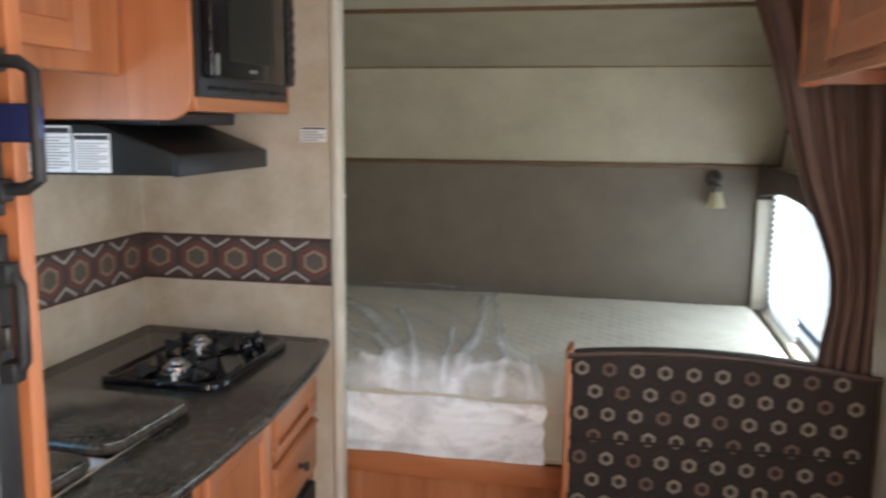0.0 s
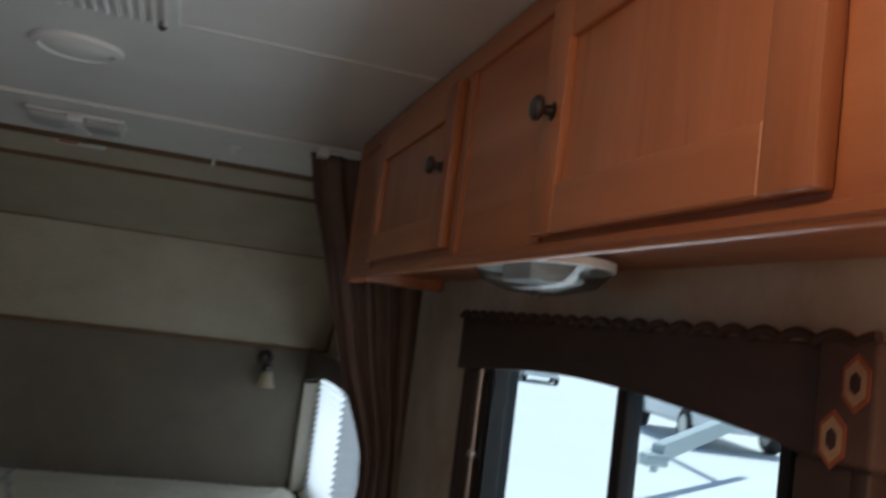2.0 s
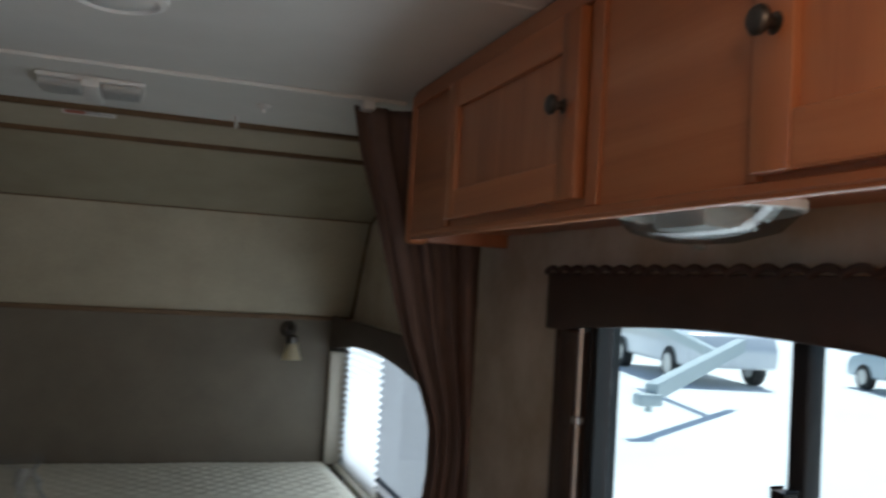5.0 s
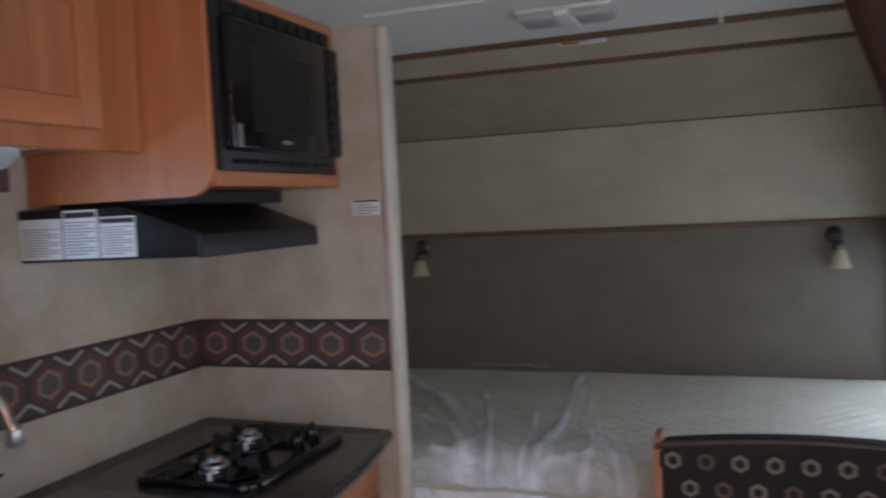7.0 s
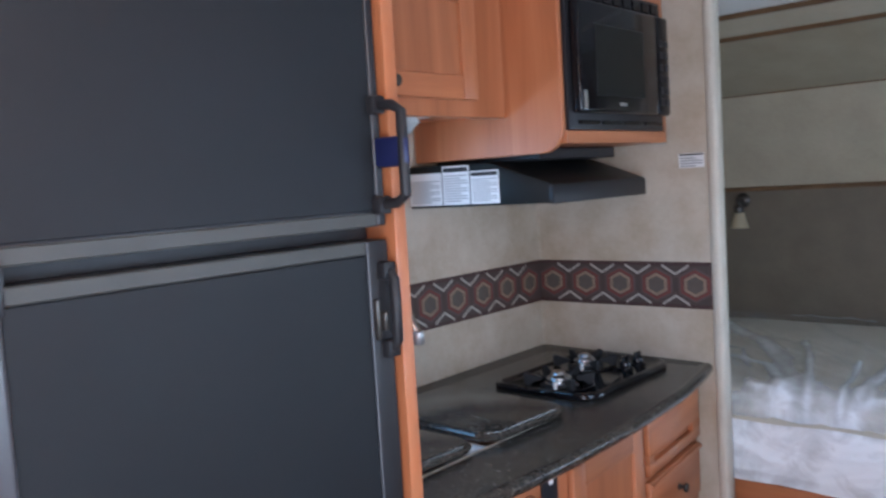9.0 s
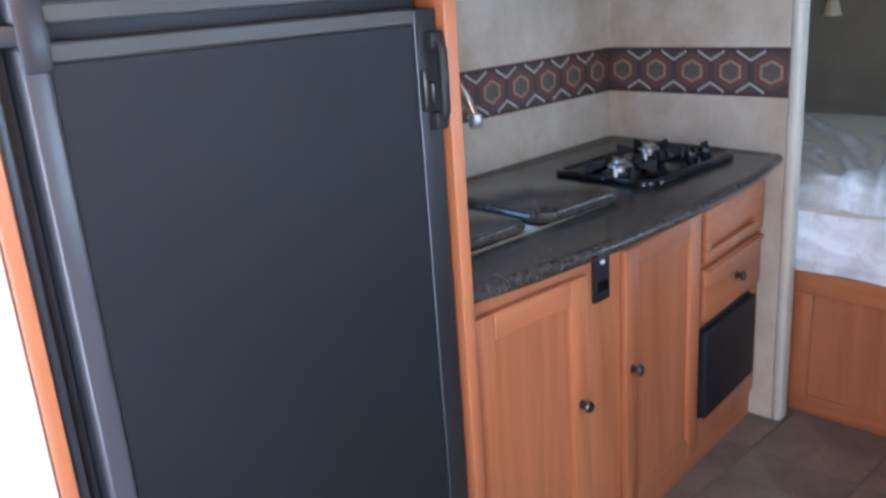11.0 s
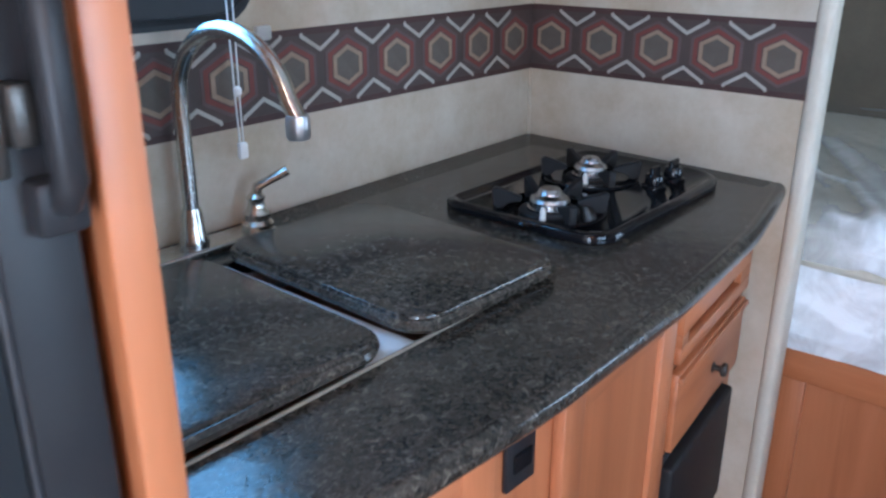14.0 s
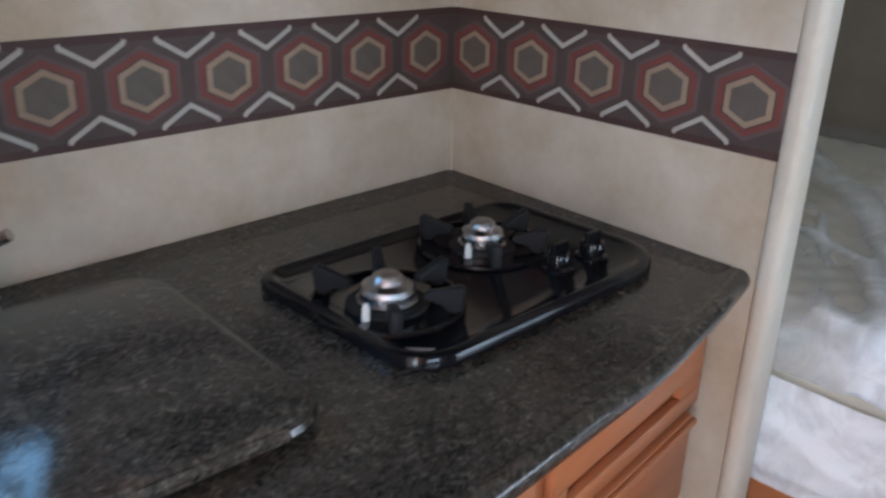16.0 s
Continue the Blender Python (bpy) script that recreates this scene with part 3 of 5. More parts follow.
for y, lever in ((-1.045, [(0.05, -1.045, 0.968), (0.051, -1.055, 0.992), (0.053, -1.078, 1.001), (0.057, -1.115, 1.002)]), (-0.815, [(0.05, -0.815, 0.968), (0.053, -0.812, 0.986), (0.062, -0.802, 0.993), (0.083, -0.776, 1.010)])):
    h = part("handle", lathe([(0.024, 0), (0.025, 0.008), (0.019, 0.014), (0.021, 0.024), (0.015, 0.032), (0.0125, 0.042), (0.015, 0.05), (0.008, 0.056)], (0.05, y, 0.92), n=20), NICKEL, tap)
    part("lever", tube(lever, 0.007, 10, radii=[0.009, 0.0085, 0.007, 0.008]), NICKEL, h)

# hob
hob = thing("cooktop", "glossy black two-burner gas cooktop set in the counter", "cooktop", (0.36, -0.35, 0.91))
HX0, HX1, HY0, HY1 = 0.180, 0.504, -0.538, -0.058


def hob_outline(grow, z):
    pts = []
    for cx, cy, r, a0 in ((HX1, HY1, 0.085, 0), (HX0, HY1, 0.05, 90), (HX0, HY0, 0.045, 180), (HX1, HY0, 0.06, 270)):
        sx, sy = (-1 if cx == HX1 else 1), (-1 if cy == HY1 else 1)
        for k in range(8):
            a = radians(a0 + 90 * k / 7)
            pts.append((cx + sx * r + (r + grow) * math.cos(a), cy + sy * r + (r + grow) * math.sin(a), z))
    return pts


def stacked(loops):
    """A solid of loops laid over one another."""
    bm = bmesh.new()
    vs = [[bm.verts.new(p) for p in lp] for lp in loops]
    for a, b in zip(vs, vs[1:]):
        for k in range(len(a)):
            bm.faces.new((a[k], a[(k + 1) % len(a)], b[(k + 1) % len(b)], b[k]))
    bm.faces.new(vs[0][::-1])
    bm.faces.new(vs[-1])
    return bm


part("pan", stacked([hob_outline(g, z) for g, z in ((-0.004, 0.9105), (0.0, 0.913), (0.0, 0.921), (-0.003, 0.9265), (-0.010, 0.929), (-0.018, 0.927), (-0.028, 0.9215))]), BLACKGLOSS, hob)
for x, y, r in ((0.300, -0.232, 0.031), (0.353, -0.452, 0.034)):
    b = part("burner", lathe([(r * 1.5, 0), (r * 1.45, 0.003), (r * 1.15, 0.004), (r * 0.5, 0.004)], (x, y, 0.9212), n=28), BLACKMATT, hob)
    part("burner_cap", lathe([(r * 1.08, 0), (r * 1.1, 0.005), (r * 0.98, 0.007), (r * 0.96, 0.014), (r * 1.0, 0.016), (r * 0.92, 0.022), (r * 0.62, 0.027), (r * 0.55, 0.033), (r * 0.45, 0.036), (r * 0.02, 0.037)], (x, y, 0.924), n=28), CAPMETAL, b, "bright aluminium burner cap")
    for deg in (31, 90, 148, 209, 326):
        a = radians(deg)
        d = Vector((math.cos(a), math.sin(a), 0))
        s = Vector((-d.y, d.x, 0)) * 0.0065
        c = Vector((x, y, 0.9213))
        prof = ((r + 0.012, 0.014), (r + 0.013, 0.022), (r + 0.038, 0.030), (r + 0.056, 0.036), (r + 0.062, 0.032), (r + 0.058, 0.0), (r + 0.044, 0.0), (r + 0.034, 0.010))
        pts = [c + d * u + Vector((0, 0, h)) for u, h in prof]
        part("grate_arm", prism([p - s for p in pts], 2 * s, 0.0018, 1), BLACKMATT, b, "black iron pan support")
    part("well_rim", tube([(x + (r + 0.057) * math.cos(radians(10 * k)), y + (r + 0.057) * math.sin(radians(10 * k)), 0.9235) for k in range(37)], 0.0035, 6), BLACKGLOSS, b)
    part("igniter", lathe([(0.005, 0), (0.005, 0.014), (0.003, 0.02)], (x + r * 0.55, y - r - 0.014, 0.9215), n=10), WHITE, b, "small white igniter")
for x, y in ((0.423, -0.216), (0.427, -0.148)):
    k = part("control_knob", lathe([(0.022, 0), (0.022, 0.005), (0.017, 0.008), (0.0165, 0.022), (0.014, 0.026)], (x, y, 0.9213), n=22), BLACKGLOSS, hob)
    part("pointer", box(x - 0.004, x + 0.004, y - 0.016, y + 0.016, 0.945, 0.960, 0.002), BLACKGLOSS, k)
part("logo_badge", box(-0.02, 0.02, -0.004, 0.004, 0.0, 0.0012, m=Matrix.Translation((0.463, -0.505, 0.9216)) @ Matrix.Rotation(radians(45), 4, "Z")), ALU, hob)

# wallpaper border with its hexagon print


def hex_ring(bm, c, u, v, nrm, r1, r2, h, flat=1.0):
    t = bmesh.new()
    a = [c + (u * math.sin(radians(60 * k)) * flat + v * math.cos(radians(60 * k))) * r1 for k in range(6)]
    b = [c + (u * math.sin(radians(60 * k)) * flat + v * math.cos(radians(60 * k))) * r2 for k in range(6)]
    va, vb = [[t.verts.new(p + nrm * h) for p in q] for q in (a, b)]
    vo = [t.verts.new(p) for p in b]
    for k in range(6):
        j = (k + 1) % 6
        if r1 > 0:
            t.faces.new((va[k], va[j], vb[j], vb[k]))
        t.faces.new((vb[k], vb[j], vo[j], vo[k]))
    if r1 <= 0:
        t.free()
        t = bmesh.new()
        t.faces.new([t.verts.new(p + nrm * h) for p in b])
    return join(bm, t)


MESHES = {}


def piece(name, key, build, mat, parent, at):
    """One of many alike pieces that share a mesh, as a part of its own."""
    if key not in MESHES:
        bm = build()
        bmesh.ops.recalc_face_normals(bm, faces=bm.faces)
        MESHES[key] = bpy.data.meshes.new(name)
        bm.to_mesh(MESHES[key])
        bm.free()
        MESHES[key].materials.append(mat)
    ob = new(name, MESHES[key])
    ob.parent = parent
    ob.location = Vector(at) - ORIGIN[parent]
    ORIGIN[ob] = ORIGIN[parent]
    return ob


def border(name, start, u, length, nrm, first, period, label):
    b = thing(name, label, "wallpaper border", tuple(start))
    v = Vector((0, 0, 1))
    at = lambda s, z, h: start + u * s + Vector((0, 0, z)) + nrm * h
    part("backing", prism([at(0, 0, 0.0002), at(length, 0, 0.0002), at(length, ZB1 - ZB0, 0.0002), at(0, ZB1 - ZB0, 0.0002)], nrm * 0.0016), BORDERBASE, b)
    bm = prism([at(0, 0.0, 0.0018), at(length, 0.0, 0.0018), at(length, 0.011, 0.0018), at(0, 0.011, 0.0018)], nrm * 0.0008)
    prism([at(0, 0.127, 0.0018), at(length, 0.127, 0.0018), at(length, 0.138, 0.0018), at(0, 0.138, 0.0018)], nrm * 0.0008, bm=bm)
    part("edge_line", bm, BORDEREDGE, b, "dark brown edge lines")
    R = 0.053
    s = first
    key = "h" + str(round(nrm.x))
    O = Vector()
    while s < length - 0.03:
        c = at(s, 0.069, 0.0018)
        hx = piece("hexagon", key + "red", lambda: hex_ring(bmesh.new(), O, u, v, nrm, R * 0.70, R * 0.87, 0.0012, 1.14), BORDERRED, b, c)
        piece("hexagon_band", key + "band", lambda: hex_ring(bmesh.new(), O, u, v, nrm, R * 0.87, R * 0.98, 0.0008, 1.14), BORDERMAUVE, b, c)
        piece("hexagon_ring", key + "tan", lambda: hex_ring(bmesh.new(), O, u, v, nrm, R * 0.50, R * 0.66, 0.0016, 1.12), BORDERTAN, b, c)
        piece("hexagon_centre", key + "core", lambda: hex_ring(bmesh.new(), O, u, v, nrm, 0, R * 0.50, 0.0008, 1.12), BORDERTAUPE, b, c)
        s += period

    def chevron(sg):
        pts = [(-0.041, 0.0535), (-0.037, 0.0585), (0, 0.0365), (0.037, 0.0585), (0.041, 0.0535), (0.0, 0.0290)]
        bm = bmesh.new()
        for q in ((0, 1, 2, 5), (5, 2, 3, 4)):
            prism([u * pts[k][0] + v * sg * pts[k][1] for k in q], nrm * 0.0016, bm=bm)
        for e in (-1, 1):
            prism([u * e * a + v * sg * c for a, c in ((0.0355, 0.0560), (0.0415, 0.0535), (0.0435, 0.0600), (0.0385, 0.0620))], nrm * 0.0018, bm=bm)
        return bm

    s = first - period / 2
    while s < length + 0.04:
        if 0.043 < s < length - 0.043:
            for sg in (1, -1):
                piece("chevron", key + "chev" + str(sg), lambda: chevron(sg), BORDERCREAM, b, at(s, 0.069, 0.0018))
        s += period


border("wallpaper_border", Vector((0, 0, ZB0)), Vector((1, 0, 0)), 0.601, Vector((0, -1, 0)), 0.052, 0.1235, "brown wallpaper border with hexagons and cream chevrons on partition")
border("wallpaper_border", Vector((0, -1.36, ZB0)), Vector((0, 1, 0)), 1.36, Vector((1, 0, 0)), 0.0555, 0.1235, "brown wallpaper border with hexagons and cream chevrons behind sink")

# warning label on the partition
def notice(name, at, u, v, nrm, w, h, lines, label, header=None):
    t = thing(name, label, "label", tuple(at))
    P = lambda a, b: at + u * a + v * b
    part("sheet", prism([P(0, 0), P(w, 0), P(w, h), P(0, h)], nrm * 0.0012), PAPER, t)
    for k in range(lines):
        y0 = h * (0.08 + 0.72 * k / lines)
        e = w * (0.93 - 0.25 * ((k * 7) % 3 == 0))
        part("text_line", prism([P(w * 0.07, y0) + nrm * 0.0012, P(e, y0) + nrm * 0.0012, P(e, y0 + h * 0.3 / lines) + nrm * 0.0012, P(w * 0.07, y0 + h * 0.3 / lines) + nrm * 0.0012], nrm * 0.0004), INK, t, smooth=0)
    if header:
        part("header_bar", prism([P(w * 0.04, h * 0.84) + nrm * 0.0012, P(w * 0.96, h * 0.84) + nrm * 0.0012, P(w * 0.96, h * 0.96) + nrm * 0.0012, P(w * 0.04, h * 0.96) + nrm * 0.0012], nrm * 0.0005), header, t)
    return t


UX, UY, UZ = Vector((1, 0, 0)), Vector((0, 1, 0)), Vector((0, 0, 1))
notice("warning_label", Vector((0.508, 0, 1.483)), UX, UZ, -UY, 0.078, 0.042, 4, "small white warning label stuck on partition wall", DARKINK)

# range hood
HZ = 1.416
hood = thing("range_hood", "black steel range hood under the microwave cabinet", "range hood", (0.2, -0.32, HZ))
prof = [(0.002, HZ), (0.425, HZ), (0.43, HZ + 0.048), (0.25, 1.53), (0.002, 1.53)]
bm = prism([(x, -0.552, z) for x, z in prof], (0, 0.482, 0), 0.004, 2)
for v in bm.verts:
    if v.co.y < -0.3:
        v.co.y -= 0.066 * (1 - v.co.x / 0.43)
part("canopy", bm, HOODMAT, hood)
part("front_lip", box(0.419, 0.434, -0.555, -0.066, HZ - 0.002, HZ + 0.046, 0.003, 2), BLACKPLASTIC, hood)
part("duct_box", box(0.002, 0.36, -0.50, -0.11, 1.528, 1.558, 0.003), BLACKPLASTIC, hood)
for k, (x, w, h) in enumerate(((0.004, 0.105, 0.088), (0.112, 0.082, 0.104), (0.197, 0.085, 0.087))):
    t = notice("hood_notice", Vector((x, -0.6190 + 0.1535 * x, HZ + 0.006)), Vector((1, 0.1535, 0)).normalized(), UZ, Vector((0.1535, -1, 0)).normalized(), w, h, 11, "white printed safety notice stuck on range hood side", None if k == 0 else DARKINK)
    tagged(t, group="hood notices")

# microwave cabinet
mcab = thing("microwave_cabinet", "honey maple overhead cabinet holding the microwave", "cabinet", (0.25, -0.31, 1.54))
r, side = 0.06, [(0.003, 1.54)]
for k in range(7):
    a = radians(-90 + 15 * k)
    side.append((0.49 - r + r * math.cos(a), 1.54 + r + r * math.sin(a)))
side += [(0.49, CEILZ - 0.003), (0.003, CEILZ - 0.003)]
part("side_panel", prism([(x, -0.588, z) for x, z in side], (0, 0.016, 0), 0.002, 1), WOOD_Z, mcab)
part("bottom_panel", box(0.003, 0.475, -0.572, -0.052, 1.56, 1.575), WOOD_Y, mcab)
part("back_panel", box(0.003, 0.015, -0.572, -0.052, 1.575, CEILZ - 0.003), WOOD_Z, mcab)
part("end_panel", box(0.003, 0.475, -0.052, -0.04, 1.56, CEILZ - 0.003), WOOD_Z, mcab)
part("bottom_rail", box(0.472, 0.492, -0.571, -0.04, 1.56, 1.592, 0.002), WOOD_Y, mcab)
part("top_rail", box(0.472, 0.492, -0.571, -0.04, 1.948, CEILZ - 0.003, 0.002), WOOD_Y, mcab)
part("end_stile", box(0.472, 0.492, -0.068, -0.04, 1.592, 1.948, 0.002), WOOD_Z, mcab)

mw = thing("microwave_oven", "built-in black microwave oven with a dark glass door", "microwave", (0.3, -0.32, 1.59))
part("housing", box(0.10, 0.487, -0.565, -0.072, 1.594, 1.946, 0.003), BLACKPLASTIC, mw)
part("trim_frame", box(0.485, 0.499, -0.569, -0.070, 1.592, 1.949, 0.004, 2), BLACKPLASTIC, mw)
dr = part("oven_door", box(0.496, 0.528, -0.556, -0.150, 1.632, 1.905, 0.009, 3), BLACKGLOSS, mw)
part("window_pane", box(0.5275, 0.531, -0.485, -0.235, 1.675, 1.85, 0.002), mottled("dark_oven_glass", (0.008, 0.0085, 0.008), (0.013, 0.014, 0.013), 20, 300, 0.3, relief=0.03, spec=0.3), dr, "dark mesh oven window")
part("logo_badge", box(0.528, 0.5295, -0.37, -0.335, 1.652, 1.66), ALU, dr)
# bright metal plate standing in for a glint at the door's corner
part("reflective_sticker", box(0.528, 0.5295, -0.545, -0.53, 1.64, 1.685), ALU, dr)
pn = part("control_panel", box(0.496, 0.526, -0.148, -0.074, 1.632, 1.905, 0.010, 3), BLACKGLOSS, mw)
for i in range(6):
    for j in range(2):
        part("button", box(0.5255, 0.5285, -0.136 + 0.03 * j, -0.114 + 0.03 * j, 1.66 + 0.032 * i, 1.678 + 0.032 * i, 0.002), BLACKPLASTIC, pn)
for i in range(4):
    part("vent_slat", box(0.498, 0.504, -0.53 + 0.115 * i, -0.43 + 0.115 * i, 1.606, 1.616, 0.001), BLACKGLOSS, mw)
for i in range(9):
    part("vent_slat", box(0.498, 0.504, -0.545 + 0.052 * i, -0.507 + 0.052 * i, 1.914, 1.940, 0.001), BLACKGLOSS, mw)

# cabinet above the sink
scab = thing("wall_cabinet", "honey maple wall cabinet with one shaker door above the sink", "cabinet", (0.14, -0.97, 1.635))
part("body", box(0.002, 0.293, -1.356, -0.590, 1.65, CEILZ - 0.003, 0.002), WOOD_Z, scab)
part("face_frame", box(0.293, 0.325, -1.356, -0.590, 1.636, CEILZ - 0.003, 0.002), WOOD_Z, scab)
ms = Matrix.Translation((0.325, -1.02, 0)) @ Matrix.Rotation(radians(90), 4, "Z") @ Matrix.Scale(-1, 4, (0, 1, 0))
ds = panel_door(scab, ms, -0.045, 0.302, 1.675, CEILZ - 0.02)
knob(ds, Vector((0.344, -1.022, 1.705)), UX)
lamp = thing("undercabinet_lamp", "white oval lamp under the wall cabinet, switched off", "lamp", (0.16, -0.92, 1.6))
bm = lathe([(0.075, 0), (0.078, -0.012), (0.06, -0.035), (0.03, -0.044), (0.001, -0.046)], (0, 0, 0), n=28)
bm.transform(Matrix.Translation((0.17, -0.905, 1.645)) @ Matrix.Diagonal((1.15, 1.6, 1.1, 1)))
part("lens", bm, LAMPGLASS, lamp)
part("base", box(0.08, 0.26, -1.03, -0.78, 1.642, 1.6495, 0.002), WHITE, lamp)

# window behind the sink
def window(name, x, y0, y1, z0, z1, side, label, mullion=None, depth=0.045, bar=0.03, pane=None):
    """Black framed window; side is +1 when the room lies on its -x side."""
    w = tagged(thing(name, label, "window", (x, (y0 + y1) / 2, z0)), kind="structure")
    o = -side
    def ring(bm, grow, xa, xb, rr, wd):
        outer, inner = [], []
        for (cy, cz, a0) in ((y1 + grow - rr, z1 + grow - rr, 0), (y0 - grow + rr, z1 + grow - rr, 90), (y0 - grow + rr, z0 - grow + rr, 180), (y1 + grow - rr, z0 - grow + rr, 270)):
            for k in range(7):
                a = radians(a0 + 15 * k)
                outer.append((cy + rr * math.cos(a), cz + rr * math.sin(a)))
                inner.append((cy + (rr - wd) * math.cos(a), cz + (rr - wd) * math.sin(a)))
        n = len(outer)
        v = [[bm.verts.new((xx, p[0], p[1])) for p in q] for q, xx in ((outer, xa), (inner, xa), (inner, xb), (outer, xb))]
        for k in range(n):
            j = (k + 1) % n
            for q in range(4):
                bm.faces.new((v[q][k], v[q][j], v[(q + 1) % 4][j], v[(q + 1) % 4][k]))
        return bm
    fr = part("window_frame", ring(bmesh.new(), 0.028, x + o * 0.012, x - o * depth, 0.075, bar + 0.018), BLACKPLASTIC, w, "black aluminium frame")
    part("inner_bead", ring(bmesh.new(), 0.02, x + o * 0.018, x + o * 0.011, 0.068, 0.008), BLACKMATT, fr)
    part("liner", ring(bmesh.new(), 0.0265, x - o * 0.0115, x - o * 0.052, 0.07, 0.004), BLACKPLASTIC, fr)
    if mullion is not None:
        part("mullion", box(x - 0.012, x + 0.016, mullion - 0.016, mullion + 0.016, z0 + 0.004, z1 - 0.004, 0.004, 2), BLACKPLASTIC, fr)
        part("latch", box(x + o * 0.02, x + o * 0.034, mullion - 0.012, mullion + 0.014, (z0 + z1) / 2 - 0.04, (z0 + z1) / 2, 0.004, 2), BLACKPLASTIC, fr)
    ys = [y0, mullion, y1] if mullion is not None else [y0, y1]
    for a, b in zip(ys, ys[1:]):
        p = part("pane", box(x + side * 0.02 - 0.002, x + side * 0.02 + 0.002, a + 0.004, b - 0.004, z0 + 0.004, z1 - 0.004), pane or GLASS, w, smooth=0)
        p.visible_shadow = False
    return w


window("window_sink", 0.0, SINKW[0], SINKW[1], SINKW[2], SINKW[3], -1, "black framed window above the sink")
cords = thing("window_blind", "raised white window blind with two long pull cords", "window blind", (0.02, -1.06, 1.6))
part("headrail", box(0.012, 0.05, -1.33, -0.74, 1.556, 1.569, 0.003, 2), WHITE, cords)
part("valance_box", box(0.006, 0.085, -1.35, -0.705, 1.569, 1.634, 0.004, 2), CURTAIN, cords, "taupe brown valance box")
part("cord", tube([(0.04, -0.832, 1.56), (0.042, -0.834, 1.3), (0.044, -0.833, 1.12), (0.040, -0.828, 1.045)], 0.0013, 6), WHITE, cords)
part("cord", tube([(0.04, -0.824, 1.56), (0.042, -0.822, 1.3), (0.045, -0.826, 1.12), (0.040, -0.822, 1.045)], 0.0013, 6), WHITE, cords)
part("toggle", box(0.035, 0.045, -0.832, -0.816, 1.03, 1.056, 0.004, 2), WHITE, cords)
part("bead", lathe([(0.002, 0), (0.006, 0.004), (0.006, 0.012), (0.002, 0.016)], (0.044, -0.828, 1.125), n=12), WHITE, cords)
clip = thing("cord_clip", "small clear plastic cord clip on border", "clip", (0.002, -0.745, 1.2))
part("clip_body", box(0.002, 0.014, -0.760, -0.732, 1.196, 1.218, 0.004, 2), LAMPGLASS, clip)

# refrigerator
FY0, FY1, FX = -2.052, -1.386, 0.668
panel = thing("refrigerator_side_panel", "honey maple side panel between refrigerator and counter", "cabinet panel", (0.34, -1.375, FLOOR))
part("board", box(0.002, 0.676, -1.381, -1.357, FLOOR, CEILZ - 0.002, 0.001, 1), WOOD_Z, panel)
part("edge_strip", box(0.675, 0.682, -1.383, -1.356, FLOOR, CEILZ - 0.002, 0.003, 2), WOOD_Z, panel)
panel2 = thing("refrigerator_side_panel", "honey maple face strip beside the refrigerator hinges", "cabinet panel", (0.34, -2.07, FLOOR))
part("board", box(0.002, 0.674, -2.059, -2.041, FLOOR, CEILZ - 0.002, 0.001, 1), WOOD_Z, panel2)
part("edge_strip", box(0.673, 0.680, -2.060, -2.040, FLOOR, CEILZ - 0.002, 0.003, 2), WOOD_Z, panel2)
fridge = thing("refrigerator", "black two-door refrigerator with panelled doors", "refrigerator", (0.34, -1.72, FLOOR))
part("cabinet", box(0.05, FX - 0.046, FY0 + 0.014, FY1 - 0.002, FLOOR, 1.955), BLACKPLASTIC, fridge)
SPLIT = 1.4125
